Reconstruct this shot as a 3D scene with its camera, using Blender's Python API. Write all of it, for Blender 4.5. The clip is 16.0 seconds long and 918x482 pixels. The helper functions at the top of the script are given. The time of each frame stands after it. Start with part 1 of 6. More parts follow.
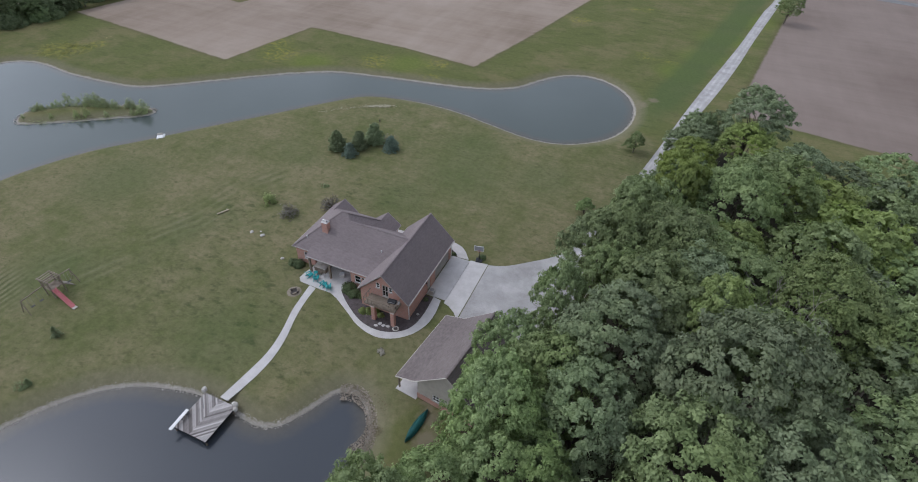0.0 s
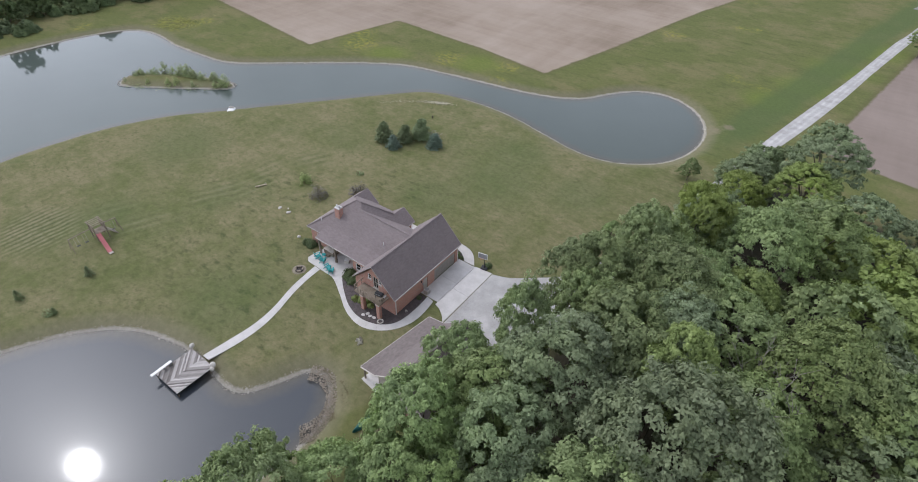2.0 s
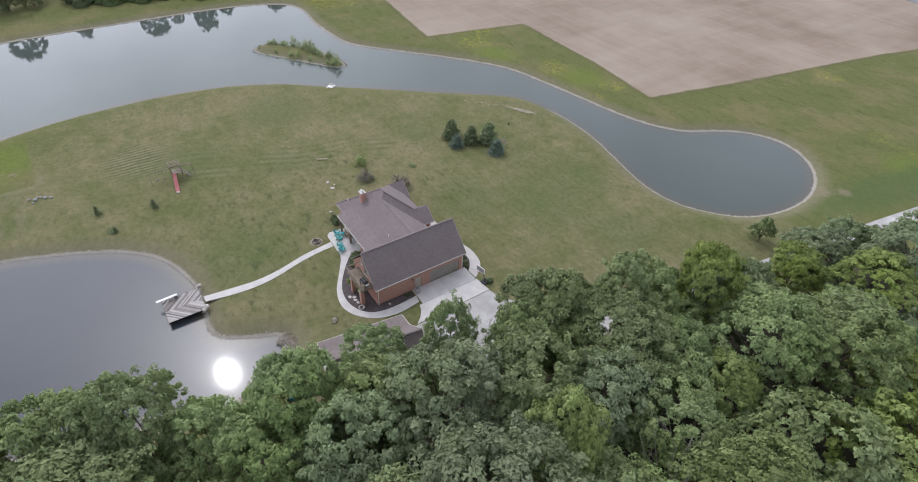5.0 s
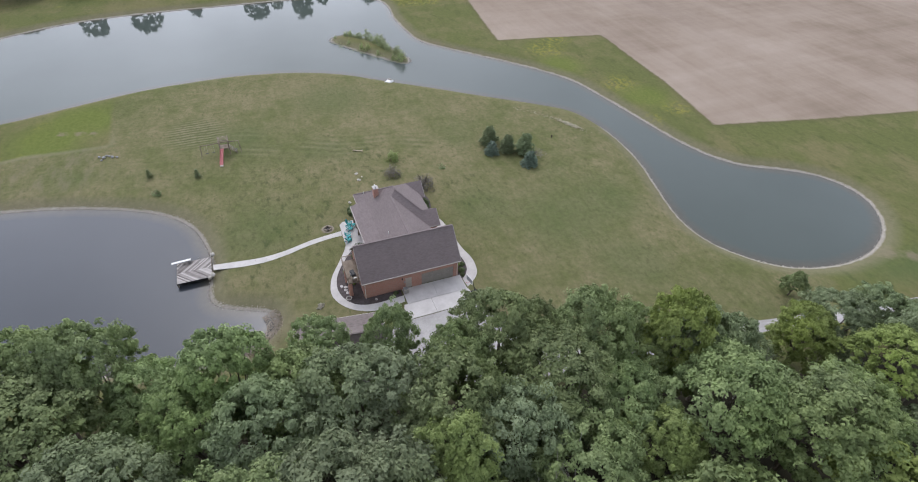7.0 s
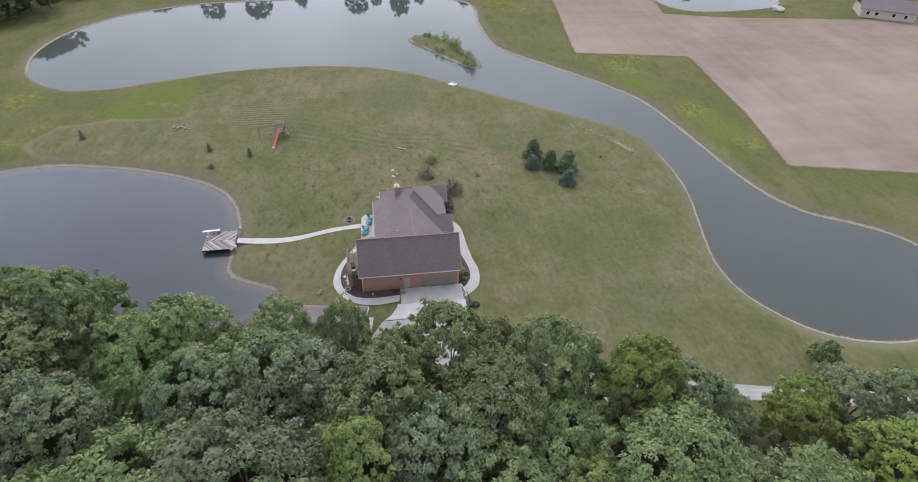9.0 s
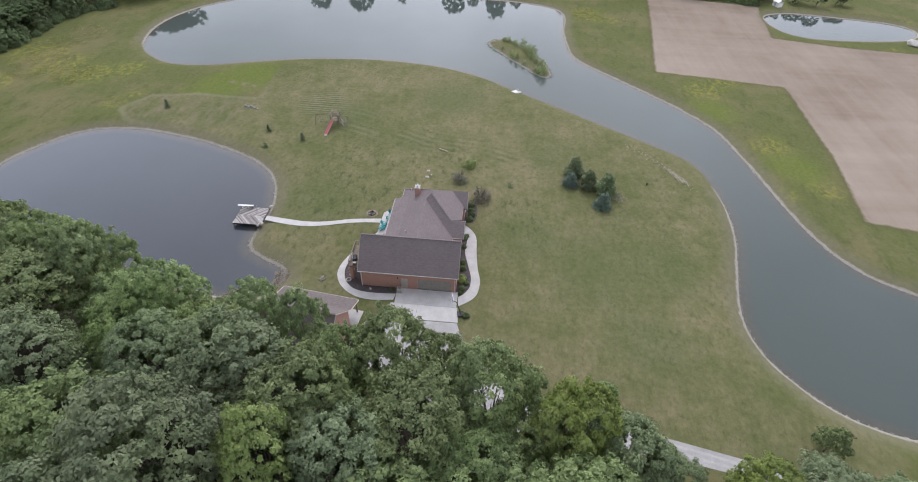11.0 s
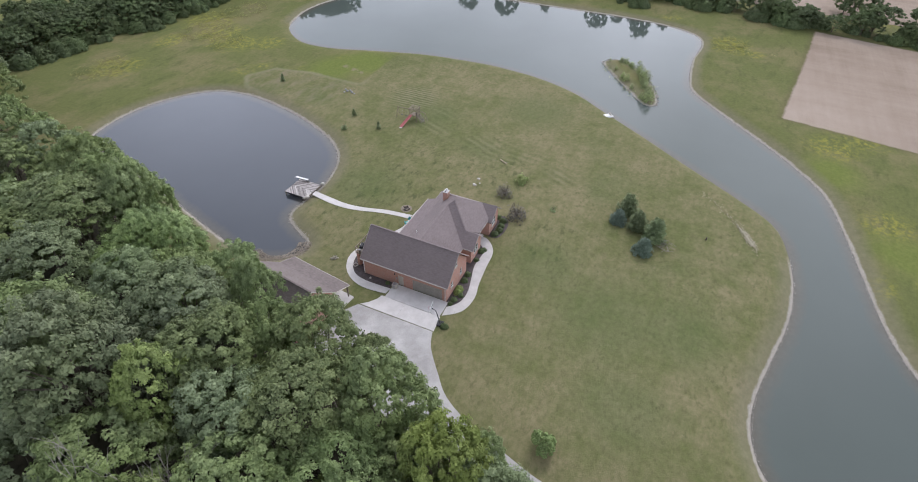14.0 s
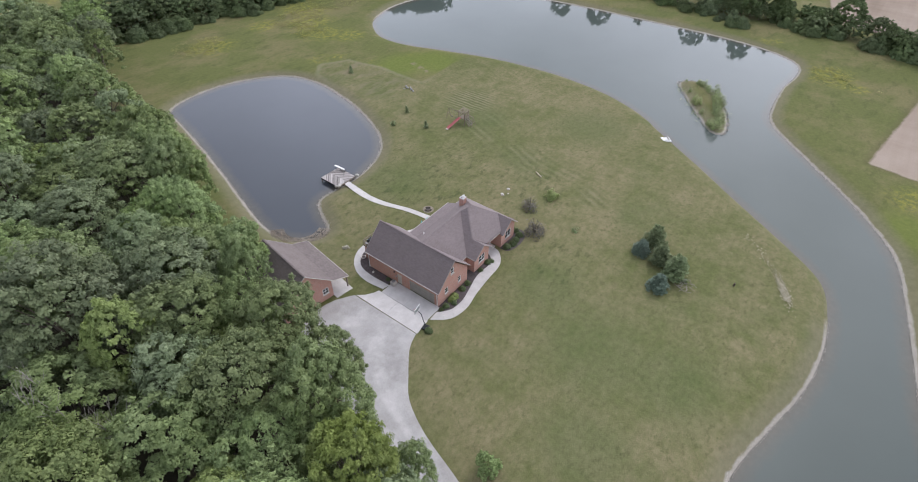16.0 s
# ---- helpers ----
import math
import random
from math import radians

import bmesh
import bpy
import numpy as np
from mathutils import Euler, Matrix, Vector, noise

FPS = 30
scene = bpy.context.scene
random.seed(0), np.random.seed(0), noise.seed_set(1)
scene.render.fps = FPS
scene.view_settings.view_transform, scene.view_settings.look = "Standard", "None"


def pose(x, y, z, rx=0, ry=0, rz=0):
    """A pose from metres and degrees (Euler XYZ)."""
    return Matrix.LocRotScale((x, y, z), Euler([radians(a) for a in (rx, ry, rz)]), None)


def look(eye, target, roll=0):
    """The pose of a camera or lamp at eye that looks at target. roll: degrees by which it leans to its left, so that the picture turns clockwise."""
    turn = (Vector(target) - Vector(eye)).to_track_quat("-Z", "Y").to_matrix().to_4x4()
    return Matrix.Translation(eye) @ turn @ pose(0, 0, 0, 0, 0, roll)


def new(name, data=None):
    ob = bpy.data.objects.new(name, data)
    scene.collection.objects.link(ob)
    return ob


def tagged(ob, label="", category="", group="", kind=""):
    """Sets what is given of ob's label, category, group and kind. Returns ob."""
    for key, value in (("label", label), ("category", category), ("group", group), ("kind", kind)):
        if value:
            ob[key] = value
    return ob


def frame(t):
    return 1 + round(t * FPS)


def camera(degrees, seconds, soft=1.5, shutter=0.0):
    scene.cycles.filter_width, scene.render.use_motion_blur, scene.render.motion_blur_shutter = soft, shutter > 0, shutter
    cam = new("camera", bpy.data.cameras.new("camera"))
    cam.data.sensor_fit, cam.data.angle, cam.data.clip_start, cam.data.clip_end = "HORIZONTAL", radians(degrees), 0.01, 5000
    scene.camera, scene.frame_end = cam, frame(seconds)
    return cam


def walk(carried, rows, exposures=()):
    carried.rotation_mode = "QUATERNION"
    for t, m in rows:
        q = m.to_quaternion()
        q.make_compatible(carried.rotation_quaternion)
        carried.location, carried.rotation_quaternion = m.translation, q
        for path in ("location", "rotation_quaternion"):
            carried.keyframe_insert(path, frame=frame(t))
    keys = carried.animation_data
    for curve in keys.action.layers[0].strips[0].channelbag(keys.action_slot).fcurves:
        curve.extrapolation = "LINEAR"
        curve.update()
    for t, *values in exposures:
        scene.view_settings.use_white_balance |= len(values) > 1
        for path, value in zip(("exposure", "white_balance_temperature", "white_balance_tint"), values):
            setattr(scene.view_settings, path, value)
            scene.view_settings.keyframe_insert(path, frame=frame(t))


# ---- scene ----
cam = camera(81.2, 16.0, soft=1.0)
PATH = [
    (0, (23.209, -41.567, 53.706), (22.639, -40.141, 52.425), 2.4),
    (0.5, (25.987, -40.159, 53.755), (25.336, -38.768, 52.473), 2.5),
    (1, (28.665, -38.409, 53.67), (27.931, -37.063, 52.386), 2.5),
    (1.5, (31.219, -36.557, 53.804), (30.414, -35.255, 52.517), 2.5),
    (2, (33.678, -34.556, 53.927), (32.806, -33.3, 52.637), 2.6),
    (2.5, (35.95, -32.538, 54.068), (35.015, -31.332, 52.775), 2.7),
    (3, (38.254, -30.305, 54.201), (37.249, -29.16, 52.905), 2.7),
    (3.5, (40.433, -27.919, 54.24), (39.361, -26.84, 52.942), 2.6),
    (4, (42.456, -25.453, 54.327), (41.33, -24.433, 53.027), 2.6),
    (6.5, (50.22, -11.009, 55.95), (48.87, -10.344, 54.632), 2.8),
    (7, (51.392, -8.032, 56.175), (50.012, -7.439, 54.856), 2.7),
    (7.5, (52.236, -4.893, 56.287), (50.818, -4.395, 54.968), 2.6),
    (8, (52.927, -1.851, 56.396), (51.484, -1.431, 55.077), 2.6),
    (8.5, (53.514, 1.139, 56.564), (52.051, 1.484, 55.245), 2.5),
    (9, (53.921, 4.393, 56.879), (52.443, 4.655, 55.558), 2.4),
    (9.5, (53.999, 7.857, 57.367), (52.513, 8.031, 56.04), 2.3),
    (10, (53.901, 11.035, 57.632), (52.41, 11.125, 56.303), 2.3),
    (12.5, (50.954, 28.082, 58.166), (49.503, 27.719, 56.837), 1.4),
    (13, (49.815, 31.209, 58.321), (48.386, 30.769, 56.992), 1.3),
    (13.5, (48.43, 34.32, 58.449), (47.031, 33.793, 57.12), 1.2),
    (14, (46.993, 37.176, 58.624), (45.628, 36.566, 57.295), 1.1),
    (14.5, (45.39, 39.898, 58.904), (44.063, 39.214, 57.574), 1.0),
    (15, (43.572, 42.579, 59.199), (42.286, 41.822, 57.866), 0.9),
    (15.5, (41.633, 45.268, 59.397), (40.393, 44.439, 58.064), 0.8),
    (16, (39.541, 47.931, 59.433), (38.35, 47.032, 58.102), 0.6),
]
walk(cam, [(t, look(eye, target, roll)) for t, eye, target, roll in PATH],
     exposures=[(0.0, 0.48, 5880, 13), (1.0, 0.68, 5990, 13), (2.0, 0.87, 6090, 13), (4.0, 0.94, 6150, 14), (8.0, 0.91, 6160, 14), (12.0, 0.97, 6180, 15), (16.0, 1.01, 6180, 15)])

# ---- light ----
SUN_EL, SUN_AZ = 50.0, 180.0            # degrees; azimuth from +x towards +y
world = bpy.data.worlds.new("overcast_sky")
scene.world = world
world.use_nodes = True
wt = world.node_tree
wt.nodes.clear()
w_out = wt.nodes.new("ShaderNodeOutputWorld")
w_bg = wt.nodes.new("ShaderNodeBackground")
w_sky = wt.nodes.new("ShaderNodeTexSky")
w_sky.sky_type, w_sky.sun_disc = "NISHITA", False
w_sky.sun_elevation, w_sky.sun_rotation = radians(SUN_EL), radians(90.0 - SUN_AZ)
w_sky.air_density, w_sky.dust_density = 1.0, 1.2
w_hsv = wt.nodes.new("ShaderNodeHueSaturation")
w_hsv.inputs["Saturation"].default_value = 0.28
w_co = wt.nodes.new("ShaderNodeTexCoord")
w_no = wt.nodes.new("ShaderNodeTexNoise")
w_no.inputs["Scale"].default_value, w_no.inputs["Detail"].default_value = 2.4, 5.0
w_rp = wt.nodes.new("ShaderNodeMapRange")
w_rp.inputs[1].default_value, w_rp.inputs[2].default_value = 0.3, 0.7
w_rp.inputs[3].default_value, w_rp.inputs[4].default_value = 0.75, 1.25
w_mul = wt.nodes.new("ShaderNodeVectorMath")
w_mul.operation = "SCALE"
wt.links.new(w_sky.outputs[0], w_hsv.inputs["Color"])
wt.links.new(w_co.outputs["Generated"], w_no.inputs["Vector"])
wt.links.new(w_no.outputs[0], w_rp.inputs[0])
wt.links.new(w_hsv.outputs[0], w_mul.inputs[0])
wt.links.new(w_rp.outputs[0], w_mul.inputs["Scale"])
wt.links.new(w_mul.outputs[0], w_bg.inputs["Color"])
wt.links.new(w_bg.outputs[0], w_out.inputs["Surface"])
w_bg.inputs["Strength"].default_value = 0.159

sun = new("sun", bpy.data.lights.new("sun", "SUN"))
sun.data.energy, sun.data.angle, sun.data.color = 0.42, radians(0.9), (1.0, 0.97, 0.92)
sd = Vector((math.cos(radians(SUN_EL)) * math.cos(radians(SUN_AZ)), math.cos(radians(SUN_EL)) * math.sin(radians(SUN_AZ)), math.sin(radians(SUN_EL))))
sun.matrix_world = look(sd * 200, (0, 0, 0))


# ---- materials ----
class Mat:
    """A small helper to write node materials in few lines."""

    def __init__(self, name, rough=0.8, metal=0.0, spec=0.3):
        self.m = bpy.data.materials.new(name)
        self.m.use_nodes = True
        self.t = self.m.node_tree
        self.b = self.t.nodes["Principled BSDF"]
        self.b.inputs["Roughness"].default_value = rough
        self.b.inputs["Metallic"].default_value = metal
        self.b.inputs["Specular IOR Level"].default_value = spec
        self.co = None

    def node(self, kind, **values):
        n = self.t.nodes.new(kind)
        for key, value in values.items():
            n.inputs[key.replace("_", " ")].default_value = value
        return n

    def link(self, a, b):
        self.t.links.new(a, b)

    def coords(self):
        if not self.co:
            self.co = self.node("ShaderNodeNewGeometry").outputs["Position"]
        return self.co

    def noise(self, scale, detail=4.0, rough=0.55, stretch=None, vec=None):
        n = self.node("ShaderNodeTexNoise", Scale=scale, Detail=detail, Roughness=rough)
        v = vec or self.coords()
        if stretch:
            mp = self.t.nodes.new("ShaderNodeMapping")
            mp.inputs["Scale"].default_value = stretch[:3]
            if len(stretch) > 3:
                mp.inputs["Rotation"].default_value = (0, 0, radians(stretch[3]))
            self.link(v, mp.inputs["Vector"])
            v = mp.outputs[0]
        self.link(v, n.inputs["Vector"])
        return n.outputs["Fac"]

    def ramp(self, fac, *stops):
        r = self.t.nodes.new("ShaderNodeValToRGB")
        e = r.color_ramp.elements
        while len(e) < len(stops):
            e.new(0.5)
        for el, (p, c) in zip(e, stops):
            el.position, el.color = p, (*c, 1) if len(c) == 3 else c
        self.link(fac, r.inputs[0])
        return r.outputs[0]

    def span(self, fac, a, b, c=0.0, d=1.0):
        r = self.t.nodes.new("ShaderNodeMapRange")
        for i, v in enumerate((a, b, c, d)):
            r.inputs[i + 1].default_value = v
        self.link(fac, r.inputs[0])
        return r.outputs[0]

    def math(self, op, a, b):
        n = self.t.nodes.new("ShaderNodeMath")
        n.operation = op
        for i, v in enumerate((a, b)):
            if isinstance(v, (int, float)):
                n.inputs[i].default_value = v
            else:
                self.link(v, n.inputs[i])
        return n.outputs[0]

    def mix(self, fac, a, b, blend="MIX"):
        n = self.t.nodes.new("ShaderNodeMix")
        n.data_type, n.blend_type = "RGBA", blend
        for slot, v in ((0, fac), (6, a), (7, b)):
            if isinstance(v, (int, float)):
                n.inputs[slot].default_value = v
            elif isinstance(v, tuple):
                n.inputs[slot].default_value = (*v, 1)
            else:
                self.link(v, n.inputs[slot])
        return n.outputs[2]

    def attr(self, name):
        n = self.t.nodes.new("ShaderNodeAttribute")
        n.attribute_name = name
        return n.outputs["Fac"]

    def colour(self, c):
        if isinstance(c, tuple):
            self.b.inputs["Base Color"].default_value = (*c, 1)
        else:
            self.link(c, self.b.inputs["Base Color"])
        return self

    def bump(self, fac, strength=0.3, dist=0.05):
        n = self.node("ShaderNodeBump", Strength=strength, Distance=dist)
        self.link(fac, n.inputs["Height"])
        self.link(n.outputs[0], self.b.inputs["Normal"])
        return self


def plain(name, a, b, scale=3.0, rough=0.8, metal=0.0, spec=0.3, bump=0.2, fine=40.0):
    """Two tones mixed by noise at two scales, with a fine relief."""
    m = Mat(name, rough, metal, spec)
    f = m.mix(0.35, m.noise(scale), m.noise(fine, 2.0))
    m.colour(m.ramp(f, (0.32, a), (0.68, b)))
    if bump:
        m.bump(m.noise(fine, 3.0), bump, 0.02)
    return m.m


def ground_material():
    m = Mat("grass_ground", 0.95, spec=0.06)
    big, mid, small = m.noise(0.035, 4.0), m.noise(0.13, 6.0, 0.64), m.noise(1.3, 6.0, 0.72)
    tiny = m.noise(6.0, 4.0, 0.75)
    streak = m.noise(0.3, 4.0, 0.6, (0.3, 1.5, 1.0, -38.0))
    cross = m.noise(0.22, 3.0, 0.6, (1.5, 0.14, 1.0, 18.0))
    # mown lawn: olive green with dry tan patches and faint mowing streaks
    grain = m.span(m.math("ADD", m.math("MULTIPLY", small, 0.6), m.math("MULTIPLY", tiny, 0.4)), 0.28, 0.72)
    green = m.mix(grain, (0.074, 0.087, 0.031), (0.158, 0.166, 0.068))
    dry = m.mix(grain, (0.136, 0.124, 0.064), (0.254, 0.220, 0.124))
    mottle = m.noise(0.34, 8.0, 0.74)
    patch = m.math("ADD", m.math("MULTIPLY", m.math("ADD", mid, mottle), 0.4), m.math("ADD", m.math("MULTIPLY", big, 0.35), m.math("ADD", m.math("MULTIPLY", streak, 0.15), m.math("MULTIPLY", cross, 0.10))))
    lawn = m.mix(m.span(patch, 0.61, 0.79), green, dry)
    lush = m.math("MAXIMUM", m.span(m.noise(0.06, 3.0, 0.55), 0.56, 0.72), m.span(m.math("ADD", m.attr("lush"), m.math("SUBTRACT", mid, 0.5)), 0.15, 0.8))
    lawn = m.mix(m.math("MULTIPLY", lush, 0.5), lawn, m.mix(grain, (0.066, 0.088, 0.032), (0.124, 0.150, 0.060)))
    wisp = m.span(m.noise(1.1, 5.0, 0.7, (0.8, 1.3, 1.0, 22.0)), 0.52, 0.66)
    lawn = m.mix(m.math("MULTIPLY", wisp, m.span(mid, 0.40, 0.60, 0.15, 0.55)), lawn, (0.066, 0.078, 0.030))
    tuft = m.span(m.noise(0.6, 4.0, 0.65, (0.75, 1.35, 1.0, -38.0)), 0.53, 0.68)
    lawn = m.mix(m.math("MULTIPLY", tuft, m.span(m.attr("tufts"), 0.0, 0.7, 0.10, 0.72)), lawn, (0.058, 0.076, 0.029))
    # old tracks in long sweeps, combed rows by the swing set, and worn earth on the mound
    lines = m.math("SINE", m.math("MULTIPLY", m.attr("track_d"), 3.6), 0.0)
    worn = m.math("MULTIPLY", m.span(m.attr("track"), 0.1, 0.8), m.span(m.noise(0.11, 3.0), 0.42, 0.62))
    lawn = m.mix(m.math("MULTIPLY", worn, m.span(lines, 0.1, 0.9, 0.0, 0.34)), lawn, (0.075, 0.094, 0.040))
    lawn = m.mix(m.math("MULTIPLY", worn, m.span(lines, -0.2, -0.95, 0.0, 0.28)), lawn, (0.215, 0.205, 0.130))
    sep = m.t.nodes.new("ShaderNodeSeparateXYZ")
    m.link(m.coords(), sep.inputs[0])
    comb = m.math("SINE", m.math("MULTIPLY", m.math("ADD", sep.outputs[0], m.math("MULTIPLY", mid, 1.5)), 6.6), 0.0)
    mown = m.math("MULTIPLY", m.span(m.attr("comb"), 0.15, 0.6), m.span(small, 0.3, 0.55))
    lawn = m.mix(m.math("MULTIPLY", mown, m.span(comb, 0.3, 0.95, 0.0, 0.75)), lawn, (0.060, 0.078, 0.034))
    lawn = m.mix(m.math("MULTIPLY", mown, m.span(comb, -0.2, -0.95, 0.0, 0.5)), lawn, (0.235, 0.225, 0.150))
    rim = m.math("MULTIPLY", m.span(m.attr("mound"), 0.1, 0.5), m.span(m.math("ADD", m.attr("lawn_d"), m.math("MULTIPLY", mid, 1.2)), 1.9, 0.4))
    lawn = m.mix(m.math("MULTIPLY", rim, 0.65), lawn, (0.235, 0.225, 0.150))
    lawn = m.mix(m.math("MULTIPLY", m.span(m.attr("mound"), 0.3, 0.9), m.span(m.noise(0.35, 4.0, 0.6, (0.5, 1.6, 1.0, 60.0)), 0.45, 0.68, 0.0, 0.6)), lawn, (0.205, 0.172, 0.118))
    pale = m.span(m.noise(0.5, 5.0, 0.7), 0.60, 0.72)
    lawn = m.mix(m.math("MULTIPLY", pale, 0.2), lawn, (0.270, 0.240, 0.160))
    # rough meadow with dry and flowering patches
    mead = m.mix(grain, (0.084, 0.097, 0.034), (0.150, 0.158, 0.058))
    mead = m.mix(m.math("MULTIPLY", m.span(m.noise(0.07, 6.0, 0.68), 0.46, 0.60), 0.85), mead, m.mix(grain, (0.128, 0.118, 0.053), (0.204, 0.180, 0.090)))
    mead = m.mix(m.math("MULTIPLY", m.span(m.noise(0.3, 5.0, 0.7, (0.6, 1.4, 1.0, 30.0)), 0.52, 0.70), 0.55), mead, (0.060, 0.080, 0.027))
    mead = m.mix(m.math("MULTIPLY", m.math("MAXIMUM", m.span(m.noise(0.05, 3.0), 0.62, 0.70), m.span(m.math("ADD", m.attr("bloom"), m.math("SUBTRACT", mid, 0.5)), 0.25, 0.8)), m.span(m.noise(0.8, 5.0, 0.8), 0.46, 0.62, 0.0, 0.8)), mead, (0.265, 0.250, 0.050))
    mead = m.mix(m.math("MULTIPLY", m.span(m.attr("fresh"), 0.15, 0.75), 0.7), mead, m.mix(grain, (0.082, 0.110, 0.022), (0.178, 0.210, 0.052)))
    mead = m.mix(m.math("MULTIPLY", m.span(m.math("ADD", m.attr("verge"), m.math("MULTIPLY", m.math("SUBTRACT", mid, 0.5), 0.6)), 0.2, 0.7), 0.8), mead, m.mix(grain, (0.070, 0.098, 0.036), (0.105, 0.136, 0.052)))
    edge = m.math("ADD", m.attr("lawn_d"), m.math("MULTIPLY", m.math("SUBTRACT", mid, 0.5), 2.4))
    col = m.mix(m.span(edge, -0.5, 0.5), mead, lawn)
    col = m.mix(m.math("MULTIPLY", m.span(m.math("ADD", m.attr("bare"), m.math("SUBTRACT", small, 0.5)), 0.35, 0.8), 0.75), col, (0.205, 0.172, 0.118))
    # litter under the wood, its colour darkened to stand in for canopy shade
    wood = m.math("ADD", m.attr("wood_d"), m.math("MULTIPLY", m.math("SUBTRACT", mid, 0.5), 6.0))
    shaded_litter = m.mix(small, (0.020, 0.019, 0.013), (0.046, 0.042, 0.027))
    col = m.mix(m.span(wood, -1.5, 3.0), col, shaded_litter)
    # bare tilled soil: blotches, faint and broken tractor lines
    rows_ = m.noise(0.5, 4.0, 0.65, (0.05, 1.0, 1.0, 12.0))
    rows2 = m.noise(0.3, 4.0, 0.65, (1.0, 0.08, 1.0, 4.0))
    tone = m.math("ADD", m.math("MULTIPLY", m.noise(0.028, 6.0, 0.6), 0.75), m.math("ADD", m.math("MULTIPLY", rows_, 0.16), m.math("MULTIPLY", rows2, 0.16)))
    soil = m.ramp(tone, (0.38, (0.200, 0.152, 0.112)), (0.54, (0.300, 0.240, 0.188)), (0.72, (0.385, 0.320, 0.262)))
    soil = m.mix(m.math("MULTIPLY", m.span(tiny, 0.35, 0.65), 0.3), soil, (0.22, 0.172, 0.13))
    damp = m.span(m.math("ADD", m.noise(0.02, 3.0, 0.5, (0.5, 1.6, 1.0, 10.0)), m.attr("east")), 0.55, 1.35)
    soil = m.mix(m.math("MULTIPLY", damp, 0.62), soil, m.mix(tone, (0.120, 0.094, 0.085), (0.250, 0.200, 0.178)))
    fe = m.math("ADD", m.attr("field_d"), m.math("MULTIPLY", m.math("SUBTRACT", m.noise(0.5, 4.0), 0.5), 1.1))
    col = m.mix(m.math("MULTIPLY", m.span(fe, -1.6, -0.2), 0.5), col, (0.105, 0.095, 0.048))
    col = m.mix(m.span(fe, -0.3, 0.35), col, soil)
    # shore: a dry strip, pale gravel by the water, brown silt below it
    sh = m.math("ADD", m.attr("shore_d"), m.math("MULTIPLY", m.math("SUBTRACT", m.noise(0.8, 4.0), 0.5), 0.8))
    rocky = m.attr("rocky")
    col = m.mix(m.math("MULTIPLY", m.span(sh, 3.2, 1.2), m.span(rocky, 0.0, 1.0, 0.1, 0.72)), col, m.mix(grain, (0.145, 0.132, 0.080), (0.215, 0.198, 0.130)))
    gravel = m.mix(m.span(tiny, 0.3, 0.7), (0.20, 0.18, 0.145), (0.46, 0.43, 0.37))
    col = m.mix(m.math("MULTIPLY", m.span(sh, 0.55, 0.25), m.span(rocky, 0.0, 1.0, 0.12, 1.0)), col, gravel)
    silt = m.mix(small, (0.060, 0.055, 0.043), (0.120, 0.105, 0.080))
    col = m.mix(m.span(m.attr("shore_d"), 0.0, -1.2), col, silt)
    m.colour(col)
    m.bump(m.math("ADD", m.math("MULTIPLY", small, 0.5), tiny), 0.4, 0.12)
    return m.m


def water_material(name, deep, rough, coat=0.0):
    m = Mat(name, rough, spec=0.5)
    m.b.inputs["IOR"].default_value = 1.33
    m.b.inputs["Coat Weight"].default_value, m.b.inputs["Coat Roughness"].default_value, m.b.inputs["Coat IOR"].default_value = coat, 0.24, 1.33
    col = m.mix(m.noise(0.05, 3.0), deep, tuple(v * 1.25 for v in deep))
    d = m.math("ADD", m.attr("deep"), m.math("MULTIPLY", m.math("SUBTRACT", m.noise(0.6, 4.0), 0.5), 1.2))
    silt = m.mix(m.noise(1.5, 4.0), (0.070, 0.062, 0.046), (0.120, 0.105, 0.080))
    m.colour(m.mix(m.span(d, 0.3, 2.2, 0.75, 0.0), col, silt))
    rip = m.math("ADD", m.noise(1.2, 3.0, 0.6), m.math("MULTIPLY", m.noise(5.0, 2.0), 0.4))
    m.bump(rip, 0.03, 0.04)
    return m.m


def leaf_material(name, dark, light, shine=0.10):
    """Leaves that vary from clump to clump, a little from leaf to leaf, and from tree to tree."""
    m = Mat(name, 0.62, spec=shine)
    g = m.node("ShaderNodeNewGeometry").outputs["Random Per Island"]
    o = m.t.nodes.new("ShaderNodeObjectInfo").outputs["Random"]
    tone = m.math("ADD", m.math("MULTIPLY", m.attr("tone"), 0.56), m.math("MULTIPLY", g, 0.44))
    col = m.mix(tone, dark, light)
    hsv = m.t.nodes.new("ShaderNodeHueSaturation")
    m.link(m.span(o, 0, 1, 0.493, 0.508), hsv.inputs["Hue"])
    m.link(m.span(o, 0, 1, 0.80, 1.16), hsv.inputs["Value"])
    m.link(m.span(m.noise(0.08, 2.0), 0.3, 0.7, 0.8, 1.02), hsv.inputs["Saturation"])
    m.link(col, hsv.inputs["Color"])
    m.colour(hsv.outputs[0])
    tr = m.node("ShaderNodeBsdfTranslucent")
    m.link(hsv.outputs[0], tr.inputs["Color"])
    mx = m.node("ShaderNodeMixShader", Fac=0.32)
    m.link(m.b.outputs[0], mx.inputs[1])
    m.link(tr.outputs[0], mx.inputs[2])
    m.link(mx.outputs[0], m.t.nodes["Material Output"].inputs["Surface"])
    return m.m


